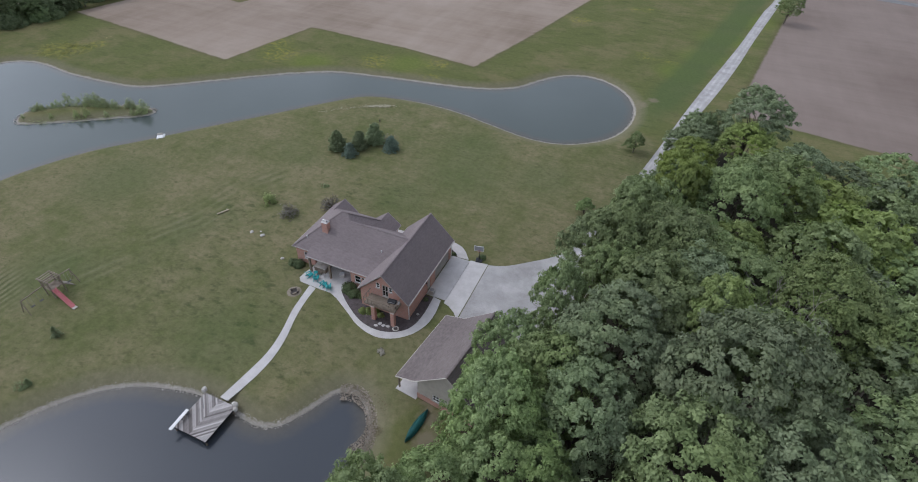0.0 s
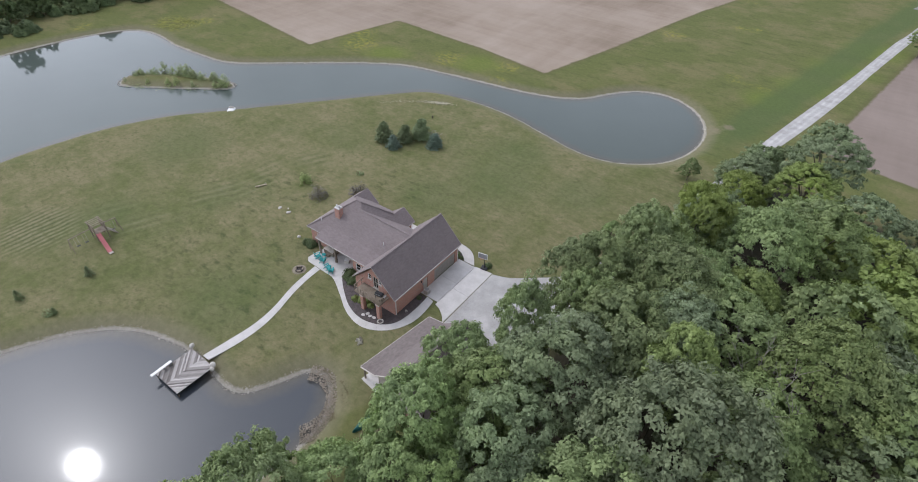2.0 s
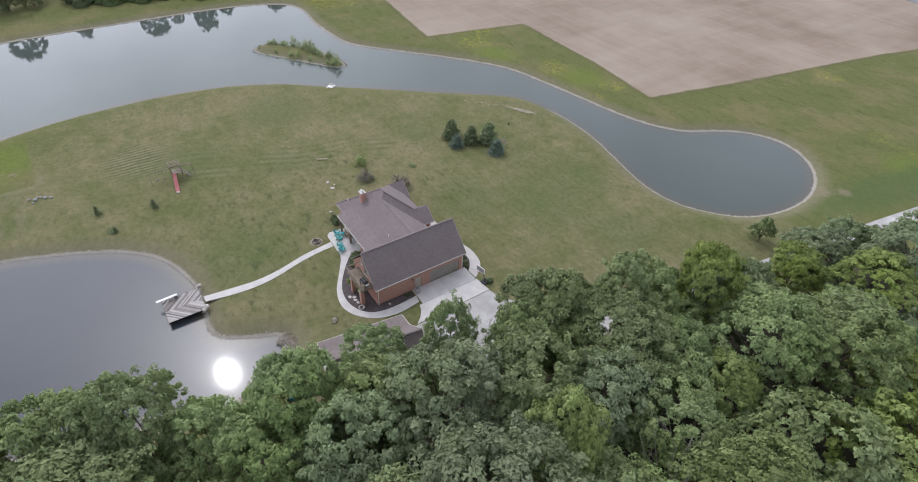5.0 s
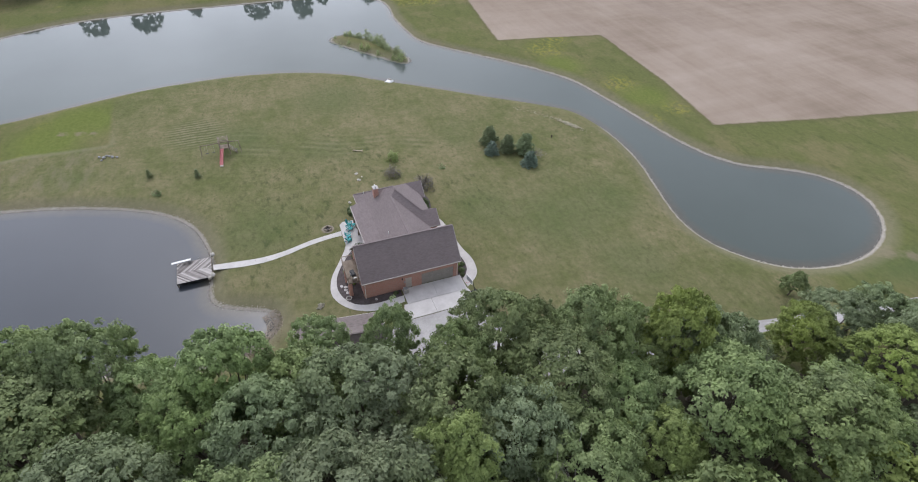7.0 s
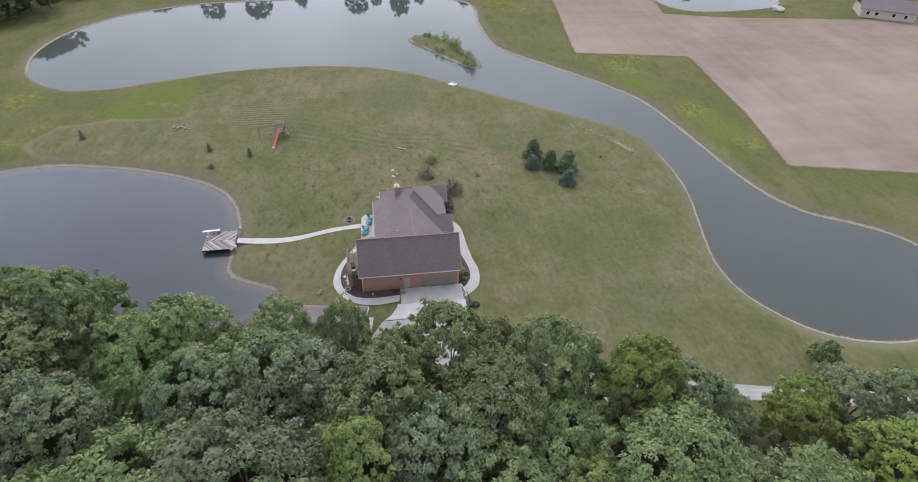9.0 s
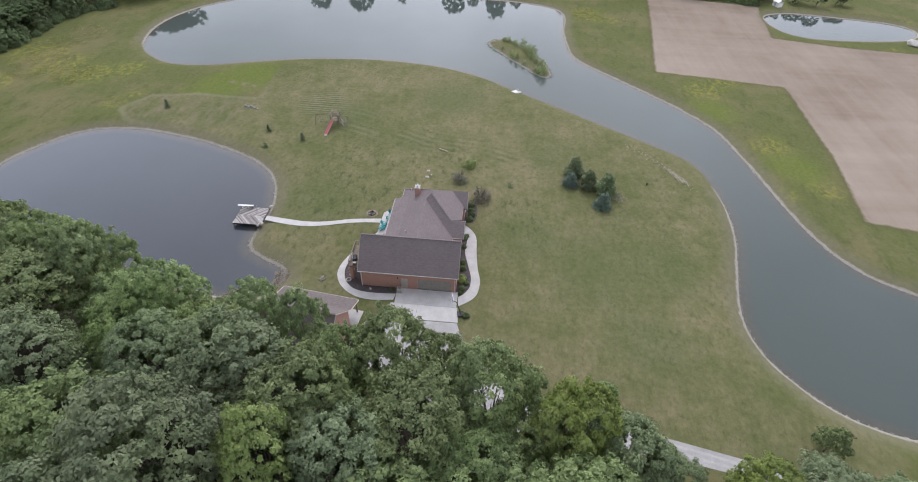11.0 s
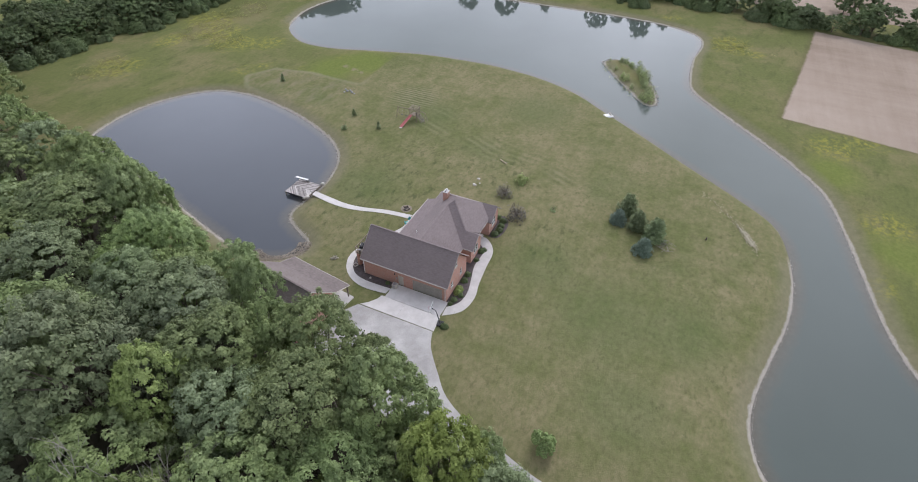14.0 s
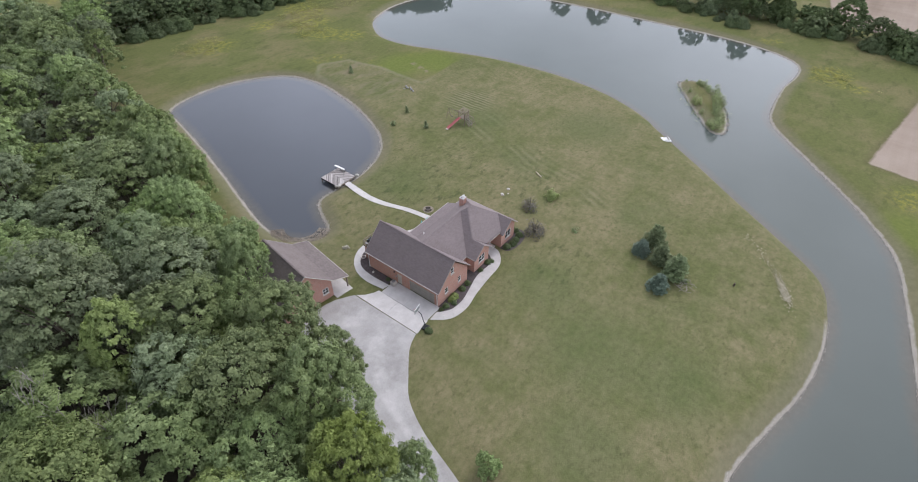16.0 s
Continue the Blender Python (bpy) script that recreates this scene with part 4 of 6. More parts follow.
ROOFS = [
    [(0, 0, GE), (0, 14.5, GE), (GR, 14.5, GZ), (GR, 0, GZ)],
    [(GR, 0, GZ), (GR, 14.5, GZ), (-7.56, 14.5, GE), (-7.56, 0, GE)],
    [(-20.55, 3.55, 3.11), (-7.4, 3.55, 3.11), (-3.9, 8.14, 6.69), (-13.45, 8.14, 6.69), (-14.24, 8.95, 7.32), (-15.15, 8.95, 7.32)],
    [(-17.55, 2.45, 3.14), (-7.4, 2.45, 3.14), (-6.3, 4.75, 4.06), (-17.55, 4.75, 4.06)],
    [(-3.9, 8.14, 6.69), (-7.72, 12.87, 3.0), (-8.9, 12.87, 3.0), (-13.45, 8.14, 6.69)],
    [(-8.85, 12.82, 3.0), (-8.85, 14.55, 3.0), (-11.0, 14.55, 4.70), (-11.0, 12.35, 4.70), (-14.24, 8.95, 7.32), (-13.45, 8.14, 6.69)],
    [(-11.0, 14.55, 4.70), (-13.15, 14.55, 3.0), (-13.15, 13.9, 3.0), (-11.0, 11.9, 4.70)],
    [(-14.24, 8.95, 7.32), (-11.0, 12.35, 4.72), (-12.7, 13.9, 3.5), (-20.7, 13.9, 3.28), (-15.15, 8.95, 7.32)],
    [(-15.15, 8.95, 7.32), (-20.72, 14.2, 3.05), (-20.62, 3.5, 3.07)],
    [(-16.35, 14.55, 3.0), (-18.58, 14.55, 4.88), (-18.58, 11.6, 4.88), (-16.35, 13.9, 3.0)],
    [(-18.58, 14.55, 4.88), (-20.8, 14.55, 3.0), (-20.8, 13.6, 3.0), (-18.58, 11.6, 4.88)],
]
for pts in ROOFS:
    part("roof", slab(pts, 0.16), SHINGLE, house)
for a, b in (((GR, 0, GZ), (GR, 14.5, GZ)), ((-3.9, 8.14, 6.69), (-13.45, 8.14, 6.69)), ((-14.24, 8.95, 7.32), (-15.15, 8.95, 7.32)), ((-15.15, 8.95, 7.32), (-20.55, 3.55, 3.11)), ((-14.24, 8.95, 7.32), (-11.0, 12.35, 4.72))):
    part("ridge_cap", beam(Vector(a) + Vector((0, 0, 0.02)), Vector(b) + Vector((0, 0, 0.02)), 0.22, 0.05), SHINGLE, house)
TRIM = [((0.03, 0, GE - 0.1), (0.03, 14.5, GE - 0.1)), ((-7.6, 2.4, GE - 0.1), (-7.6, 0, GE - 0.1)), ((-7.6, 12.9, GE - 0.1), (-7.6, 14.5, GE - 0.1)),
        ((0, -0.03, GE - 0.08), (GR, -0.03, GZ - 0.08)), ((GR, -0.03, GZ - 0.08), (-7.56, -0.03, GE - 0.08)),
        ((0, 14.53, GE - 0.08), (GR, 14.53, GZ - 0.08)), ((GR, 14.53, GZ - 0.08), (-7.56, 14.53, GE - 0.08)),
        ((-17.55, 2.42, 3.06), (-7.5, 2.42, 3.06)), ((-20.6, 3.52, 3.03), (-17.58, 3.52, 3.03)), ((-17.58, 3.5, 3.15), (-17.58, 2.42, 3.08)),
        ((-20.75, 14.4, 2.95), (-20.66, 3.5, 2.98)), ((-8.82, 12.9, 2.92), (-8.82, 14.55, 2.92)),
        ((-8.85, 14.58, 2.93), (-11.0, 14.58, 4.62)), ((-11.0, 14.58, 4.62), (-13.15, 14.58, 2.93)),
        ((-16.35, 14.58, 2.93), (-18.58, 14.58, 4.80)), ((-18.58, 14.58, 4.80), (-20.8, 14.58, 2.93)), ((-13.1, 13.93, 3.18), (-16.4, 13.93, 3.18)), ((-7.7, 12.9, 2.92), (-8.85, 12.9, 2.92))]
for a, b in TRIM:
    part("fascia", beam(a, b, 0.07, 0.15) if abs(a[2] - b[2]) < 0.3 else beam(a, b, 0.11, 0.06), TRIM_PAINT, house)
for a, b in (((0.1, 0, GE - 0.06), (0.1, 14.5, GE - 0.06)), ((-17.5, 2.36, 3.1), (-7.6, 2.36, 3.1))):
    part("gutter", beam(a, b, 0.11, 0.1), TRIM_PAINT, house)
for x, y in ((-0.2, 0.4), (-0.2, 14.05), (-17.2, 2.6), (-7.45, 2.7)):
    part("downspout", box(x - 0.04, x + 0.04, y - 0.04, y + 0.04, 0.0, 3.0), WHITE, house)
part("soffit", box(-0.3, -0.02, 0.05, 14.45, 2.93, 2.97), TRIM_PAINT, house)
for x in (-17.2, -13.9):
    part("porch_post", box(x - 0.14, x + 0.14, 2.55, 2.83, 0.06, 3.05, None, 0.02), WOOD, house)
# chimney
ch = part("chimney", box(-16.85, -15.95, 6.02, 6.78, 4.2, 6.75), BRICK, house, "square red brick chimney")
part("cap", box(-16.9, -15.9, 5.97, 6.83, 6.75, 6.84, None, 0.03), CONCRETE_OLD, ch, "pale concrete cap")
for dx in (-0.28, 0.28):
    part("flue", beam((-16.4 + dx, 6.4, 6.84), (-16.4 + dx, 6.4, 7.12), 0.24, 0.22, 10), WHITE if dx < 0 else STEEL, ch)
for x, y in ((-7.14, 5.87), (-18.83, 4.94)):
    part("roof_vent", beam((x, y, south_z(y) - 0.1), (x, y, south_z(y) + 0.38), 0.13, 0.12, 10), WHITE, house, "white vent pipe")
# balcony on brick pillars
bal = part("balcony", box(-5.7, -1.15, -1.6, 0.26, 2.66, 2.86, None, 0.02), WOOD, house, "grey-brown timber balcony")
for x, y in ((-4.45, -1.35), (-1.6, -1.35)):
    p = part("pillar", box(x - 0.26, x + 0.26, y - 0.26, y + 0.26, 0, 2.66, None, 0.02), BRICK, bal, "square brick pillar")
    part("capital", box(x - 0.32, x + 0.32, y - 0.32, y + 0.32, 2.5, 2.64, None, 0.02), TAN, p)
for i in range(9):
    x = -5.66 + i * 0.56
    part("baluster", box(x - 0.03, x + 0.03, -1.58, -1.52, 2.86, 3.75), WOOD, bal)
for x in (-5.66, -1.2):
    for y in (-0.9, -0.2):
        part("baluster", box(x - 0.03, x + 0.03, y - 0.03, y + 0.03, 2.86, 3.75), WOOD, bal)
    part("rail", box(x - 0.05, x + 0.05, -1.6, 0.2, 3.75, 3.82), WOOD, bal)
part("rail", box(-5.7, -1.15, -1.62, -1.5, 3.75, 3.82), WOOD, bal)
part("rail", box(-5.7, -1.15, -1.58, -1.54, 3.0, 3.06), WOOD, bal)
for j in range(12):
    part("deck_board", box(-5.68, -1.17, -1.58 + j * 0.153, -1.44 + j * 0.153, 2.864, 2.884), WOOD, bal)
grill = thing("grill", "black covered barbecue grill on the balcony", "grill", m=pose(-1.9, -0.75, 2.884, 0, 0, 8))
for x in (-0.5, 0.5):
    for y in (-0.22, 0.22):
        part("leg", box(x - 0.03, x + 0.03, y - 0.03, y + 0.03, 0, 0.75), BLACK, grill)
part("firebox", box(-0.6, 0.6, -0.3, 0.3, 0.75, 0.95, None, 0.03), BLACK, grill)
part("lid", box(-0.58, 0.58, -0.28, 0.28, 0.955, 1.22, None, 0.1), BLACK, grill)
part("handle", beam((-0.4, -0.33, 1.05), (0.4, -0.33, 1.05), 0.04, 0.04, 8), STEEL, grill)
part("side_shelf", box(0.62, 0.95, -0.25, 0.25, 0.86, 0.9), STEEL, grill)


# ---- barn ----
barn = thing("barn", "detached garage with weathered shingle roof, brick gable and side porch", "garage", m=pose(4.8, 1.15, 0, 0, 0, -7.5))
LB = 10.9                                  # along local -y
EV, CR, RG = 2.45, 3.35, 6.95              # heights of porch eave, crease and ridge
for pts in ([(0, 0, EV), (2.6, 0, CR), (2.6, -LB, CR), (0, -LB, EV)], [(2.6, 0, CR), (6.7, 0, RG), (6.7, -LB, RG), (2.6, -LB, CR)], [(6.7, 0, RG), (10.9, 0, CR - 0.1), (10.9, -LB, CR - 0.1), (6.7, -LB, RG)]):
    part("roof", slab(pts, 0.16), SHINGLE_BARN, barn)
part("ridge_cap", beam((6.7, 0, RG + 0.02), (6.7, -LB, RG + 0.02), 0.24, 0.05), SHINGLE_BARN, barn)
for a, b in (((-0.03, 0, EV - 0.08), (-0.03, -LB, EV - 0.08)), ((10.93, 0, CR - 0.2), (10.93, -LB, CR - 0.2))):
    part("fascia", beam(a, b, 0.06, 0.16), TAN, barn)
for y in (0.03, -LB - 0.03):
    for a, b in (((0, y, EV - 0.08), (2.6, y, CR - 0.08)), ((2.6, y, CR - 0.08), (6.7, y, RG - 0.08)), ((6.7, y, RG - 0.08), (10.9, y, CR - 0.18))):
        part("fascia", beam(a, b, 0.16, 0.06), TAN, barn)
_, mb = wall("wall", (10.7, -0.35), (2.75, -0.35), 3.1, [(6.3, 7.3, 1.1, 2.3)], barn, BRICK, peak=3.7)
window(barn, mb, (6.3, 7.3, 1.1, 2.3), 1)
_, mc = wall("wall", (2.75, -LB + 0.35), (10.7, -LB + 0.35), 3.1, [(2.0, 2.9, 0.9, 2.0)], barn, SIDING, peak=3.7)
window(barn, mc, (2.0, 2.9, 0.9, 2.0), 1)
part("wainscot", box(2.7, 10.75, -LB + 0.28, -LB + 0.346, 0, 0.85), BRICK, barn, "low red brick base")
_, md = wall("wall", (2.75, -0.6), (2.75, -LB + 0.6), 3.1, [(2.0, 3.0, 0, 2.05), (6.0, 8.6, 0, 2.1)], barn, BRICK)
part("side_door", box(2.0, 3.0, 0.1, 0.16, 0, 2.05, md, 0.01), WHITE, barn)
part("overhead_door", box(6.0, 8.6, 0.1, 0.16, 0, 2.1, md, 0.01), WHITE, barn)
wall("wall", (10.7, -LB + 0.6), (10.7, -0.6), 3.1, [], barn, SIDING)
part("porch_slab", box(-0.1, 2.74, -LB - 0.1, 0.5, -0.05, 0.1, None, 0.015), CONCRETE, barn, "pale concrete porch slab")
for y in (-0.3, -3.8, -7.3, -LB + 0.3):
    part("post", box(0.12, 0.3, y - 0.09, y + 0.09, 0.1, EV - 0.1, None, 0.015), WOOD, barn)
part("header", box(0.14, 0.28, -LB + 0.2, -0.2, EV - 0.28, EV - 0.1), WOOD, barn)


# ---- dock ----
dock = thing("dock", "weathered grey timber dock with boards laid in a chevron", "dock", m=pose(-14.0, -21.7, 0))
HX, HY = 2.2, 2.35
DZ = 0.02


def chevron_boards():
    """Boards at 45 degrees to the middle seam, clipped to the deck."""
    w = 0.19
    for side in (1, -1):
        for k in range(-26, 27):
            c = k * w
            bm = bmesh.new()
            add_box(bm, -5, 5, c + 0.008, c + w - 0.008, DZ, DZ + 0.045)
            bmesh.ops.rotate(bm, verts=bm.verts, cent=(0, 0, 0), matrix=Matrix.Rotation(radians(45 * side), 3, "Z"))
            for co, no in (((HX, 0, 0), (1, 0, 0)), ((-HX, 0, 0), (-1, 0, 0)), ((0, HY, 0), (0, 1, 0)), ((0, -HY, 0), (0, -1, 0)), ((0, 0, 0), (-side, 0, 0))):
                bmesh.ops.bisect_plane(bm, geom=bm.verts[:] + bm.edges[:] + bm.faces[:], plane_co=co, plane_no=no, clear_outer=True)
                bmesh.ops.holes_fill(bm, edges=[e for e in bm.edges if e.is_boundary])
            if len(bm.verts) >= 6:
                part("board", bm, DOCK_WOOD, dock)
            else:
                bm.free()


chevron_boards()
for a, b in (((-HX, -HY), (HX, -HY)), ((HX, -HY), (HX, HY)), ((HX, HY), (-HX, HY)), ((-HX, HY), (-HX, -HY))):
    part("rim_joist", beam((*a, DZ - 0.12), (*b, DZ - 0.12), 0.06, 0.2), BLACK if a[1] < 0 else WOOD, dock)
for x in (-HX + 0.1, HX - 0.1):
    for y in (-HY + 0.1, HY - 0.5):
        part("pile", beam((x, y, -2.2), (x, y, DZ - 0.05), 0.2, 0.2, 10), WOOD, dock)
db = thing("diving_board", "white diving board on a stand at the dock edge", "diving board", m=pose(-16.0, -23.3, DZ + 0.045, 0, 0, 3))
part("board", box(-0.2, 0.2, -1.35, 1.3, 0.42, 0.48, None, 0.015), WHITE, db)
part("stand", box(-0.2, 0.2, 0.85, 1.25, 0, 0.42, None, 0.02), STEEL, db)
part("fulcrum", box(-0.22, 0.22, 0.2, 0.34, 0, 0.42), STEEL, db)
pole = thing("dock_pole", "thin grey pole on the dock", "pole", m=pose(-14.9, -21.0, DZ + 0.045))
part("shaft", beam((0, 0, 0), (0.2, 0.3, 1.7), 0.06, 0.05, 8), STEEL, pole)


# ---- plants ----
def leaves_mesh(name, centres, normals, sizes, material, rng, tones=None):
    """Small pointed leaf sprays of uneven width, as one mesh."""
    n = len(centres)
    up = rng.normal(size=(n, 3))
    t = np.cross(normals, up)
    t /= np.linalg.norm(t, axis=1)[:, None] + 1e-9
    b = np.cross(normals, t)
    s = sizes[:, None]
    w = rng.uniform(0.3, 0.55, (n, 1))
    corners = np.stack([centres - t * s * 0.5, centres + b * s * w + t * s * 0.2 - normals * s * 0.12, centres + t * s * 0.42 - b * s * w], 1)
    verts = corners.reshape(-1, 3)
    faces = np.arange(n * 3).reshape(-1, 3)
    me = bpy.data.meshes.new(name)
    me.vertices.add(len(verts))
    me.vertices.foreach_set("co", verts.astype(np.float32).ravel())
    me.loops.add(len(faces) * 3)
    me.loops.foreach_set("vertex_index", faces.astype(np.int32).ravel())
    me.polygons.add(len(faces))
    me.polygons.foreach_set("loop_start", (np.arange(len(faces)) * 3).astype(np.int32))
    me.attributes.new("tone", "FLOAT", "FACE").data.foreach_set("value", (rng.uniform(0, 1, n) if tones is None else tones).astype(np.float32))
    me.materials.append(material)
    me.update(calc_edges=True)
    return me


def unit(rng, n):
    v = rng.normal(size=(n, 3))
    return v / np.linalg.norm(v, axis=1)[:, None]


def crown(name, seed, radius, height, base, clumps, per, leaf, material, lobes=9, low=9.0):
    """A broad crown: lobes on limbs, clumps on the lobes, leaf sprays on the clumps."""
    rng = np.random.default_rng(seed)
    ld = unit(rng, lobes * 3)
    ld = ld[ld[:, 2] > -0.35][:lobes]
    lc = ld * np.array([radius * 0.64, radius * 0.64, height * 0.33]) * rng.uniform(0.75, 1.1, (len(ld), 1))
    lc = np.vstack([lc, [[0, 0, height * 0.12]]])
    lr = np.append(rng.uniform(0.30, 0.50, len(ld)), 0.62) * radius
    tries = clumps * 6
    which = rng.choice(len(lc), tries, p=lr ** 2 / (lr ** 2).sum())
    d = unit(rng, tries)
    d[:, 2] = np.where(d[:, 2] < -0.3, -d[:, 2], d[:, 2])
    cc = lc[which] + d * lr[which, None] * np.array([1, 1, 0.86]) * rng.uniform(0.8, 1.14, (tries, 1)) * np.where(rng.uniform(size=(tries, 1)) < 0.12, 1.25, 1.0)
    # only the outer shell bears leaves
    depth = np.linalg.norm((cc[:, None] - lc[None]) / np.array([1, 1, 0.86]), axis=2) / lr[None]
    depth[np.arange(tries), which] = 9.0
    shell = np.flatnonzero((depth.min(1) > 0.86) & (cc[:, 2] > -height * low))
    clumps = min(clumps, len(shell))
    cc, d = cc[shell[:clumps]], d[shell[:clumps]]
    cr = rng.uniform(0.5, 1.0, clumps) * radius * 0.125
    k = np.repeat(np.arange(clumps), per)
    ldir = unit(rng, len(k))
    ldir[:, 2] = np.abs(ldir[:, 2]) - 0.2
    pos = cc[k] + ldir * np.array([1.1, 1.1, 0.8]) * cr[k, None] * rng.uniform(0.5, 1.1, (len(k), 1))
    nor = ldir * 0.8 + d[k] * 0.45 + np.array([0, 0, 0.32]) + rng.normal(size=(len(k), 3)) * 0.36
    nor /= np.linalg.norm(nor, axis=1)[:, None]
    pos[:, 2] += base + height * 0.42
    return leaves_mesh(name, pos, nor, rng.uniform(0.7, 1.25, len(k)) * leaf, material, rng, rng.uniform(0, 1, clumps)[k]), lc, base + height * 0.42


def trunk_mesh(name, seed, limbs, centre, height, girth):
    """A tapered trunk with limbs that reach the lobes of the crown."""
    rng = np.random.default_rng(seed)
    bm = bmesh.new()
    fork = height * 0.42
    add_beam(bm, (0, 0, -0.3), (0.1, 0.05, fork), girth, girth * 0.7, 9)
    for lx, ly, lz in limbs:
        a = Vector((0.1, 0.05, fork * rng.uniform(0.8, 1.0)))
        c = Vector((lx * 0.45, ly * 0.45, centre + lz * 0.2 - 0.6))
        e = Vector((lx, ly, centre + lz))
        add_beam(bm, a, c, girth * 0.5, girth * 0.3, 6)
        add_beam(bm, c, e, girth * 0.3, girth * 0.08, 5)
    me = bpy.data.meshes.new(name)
    bm.to_mesh(me)
    bm.free()
    me.materials.append(BARK)
    return me


KINDS = []
for i, (r, h, mat) in enumerate(((5.0, 10.5, LEAF), (4.6, 11.0, LEAF), (5.4, 10.0, LEAF), (4.8, 10.5, LEAF_PALE), (4.2, 11.5, LEAF_PALE), (4.3, 9.5, LEAF_LIME))):
    me, lc, cz = crown("crown", 10 + i, r, h, 5.0, 390, 54, 0.26, mat, 24, 0.14)
    KINDS.append((me, trunk_mesh("trunk", 40 + i, lc[:8], cz, cz + 1, 0.62)))
EDGE = []
for i, (r, h, mat) in enumerate(((4.9, 13.0, LEAF), (4.6, 13.5, LEAF), (5.1, 12.5, LEAF), (4.5, 13.0, LEAF_PALE), (4.3, 13.5, LEAF_PALE), (4.5, 12.0, LEAF_LIME))):
    me, lc, cz = crown("crown", 130 + i, r, h * 1.1, 0.4, 470, 58, 0.26, mat, 26)
    EDGE.append((me, trunk_mesh("trunk", 150 + i, lc[:9], cz, cz + 1, 0.6)))
MID = []
for i, (r, h, mat) in enumerate(((4.9, 12.0, LEAF), (4.6, 12.5, LEAF), (5.1, 11.5, LEAF), (4.5, 12.0, LEAF_PALE), (4.3, 12.5, LEAF_PALE), (4.5, 11.0, LEAF_LIME))):
    me, lc, cz = crown("crown", 170 + i, r, h, 2.2, 300, 25, 0.37, mat, 22)
    MID.append((me, trunk_mesh("trunk", 180 + i, lc[:5], cz, cz + 1, 0.6)))
SMALL = []
for i, (r, h, mat) in enumerate(((5.2, 11.0, LEAF_FAR_SHADED), (4.8, 12.0, LEAF_FAR_SHADED), (5.0, 10.0, LEAF_FAR_SHADED))):
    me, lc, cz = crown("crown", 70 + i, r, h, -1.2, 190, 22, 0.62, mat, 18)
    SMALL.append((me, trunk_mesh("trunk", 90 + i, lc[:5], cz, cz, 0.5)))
TREE_LABELS = {LEAF_FAR_SHADED: "broadleaved tree in the far tree line, its green darkened for shade", LEAF: "tall oak with a dense dark green crown", LEAF_PALE: "tall ash with a grey-green crown", LEAF_LIME: "young tree with a bright yellow-green crown"}


def tree(kind, x, y, scale, tall, turn, group, label=""):
    crown_me, trunk_me = kind
    t = thing("tree", label or TREE_LABELS[crown_me.materials[0]], "tree", group, pose(x, y, -0.02, 0, 0, turn) @ Matrix.Diagonal((scale, scale, tall, 1)))
    for n, me in (("trunk", trunk_me), ("crown", crown_me)):
        new(n, me).parent = t
    return t


def scatter(poly, gap, seed, keep=lambda x, y: True):
    rng = np.random.default_rng(seed)
    a = np.array(poly, float)
    got = []
    lo, hi = a.min(0), a.max(0)
    pts = rng.uniform(lo, hi, (9000, 2))
    ok = signed(pts[:, 0], pts[:, 1], a) > 0
    for x, y in pts[ok]:
        if keep(x, y) and all((x - u) ** 2 + (y - v) ** 2 > gap * gap for u, v in got):
            got.append((float(x), float(y)))
    return got


rng_t = random.Random(5)


def tall_for(kind, h):
    """Height factor that brings a crown's top to h times fifteen metres."""
    return h * 15.0 / max(v.co.z for v in kind[0].vertices)


# the front row of the wood, from the road down to the pond
# x, y, spread, height, kind
FRONT = [(30.14, 58.66, 0.8, 0.76, 3), (33.2, 62.89, 0.75, 0.7, 3), (29.4, 52.32, 0.95, 0.82, 3), (29.98, 45.5, 0.85, 0.82, 5), (28.77, 32.78, 1.0, 1.06, 3), (27.8, 27.6, 0.88, 1.28, 5), (25.4, 31.2, 0.45, 0.84, 4), (22.3, 29.3, 0.44, 0.74, 0), (24.2, 19.8, 0.92, 1.27, 2), (19.6, 15.0, 0.66, 1.0, 0), (21.4, 9.9, 1.02, 1.34, 0),
         (18.3, -0.75, 0.6, 1.3, 0), (15.4, -8.0, 0.74, 1.04, 2), (16.9, -15.8, 0.96, 1.3, 1), (21.08, -9.83, 1.05, 1.2, 0), (15.0, -23.4, 0.88, 1.0, 0), (11.2, -27.8, 0.8, 1.25, 2), (9.72, -33.74, 1.05, 1.2, 1), (8.64, -41.82, 1.1, 1.25, 0), (7.54, -51.08, 1.1, 1.2, 3), (6.51, -61.29, 1.15, 1.25, 2), (5.13, -71.73, 1.15, 1.25, 0), (3.13, -81.78, 1.1, 1.2, 4), (1.13, -92.02, 1.15, 1.25, 1), (-4.5, -87, 0.95, 1.05, 0), (-8, -97, 1.0, 1.1, 3), (-11.5, -107, 1.05, 1.15, 2), (-16, -116, 1.05, 1.15, 1), (-0.38, -102.43, 1.1, 1.2, 2), (-4.38, -111.38, 1.1, 1.2, 0)]
for x, y, s, h, k in FRONT:
    sort = EDGE if y > -46 else MID
    tree(sort[k], x, y, s, tall_for(sort[k], h), rng_t.uniform(0, 360), "trees of the wood")
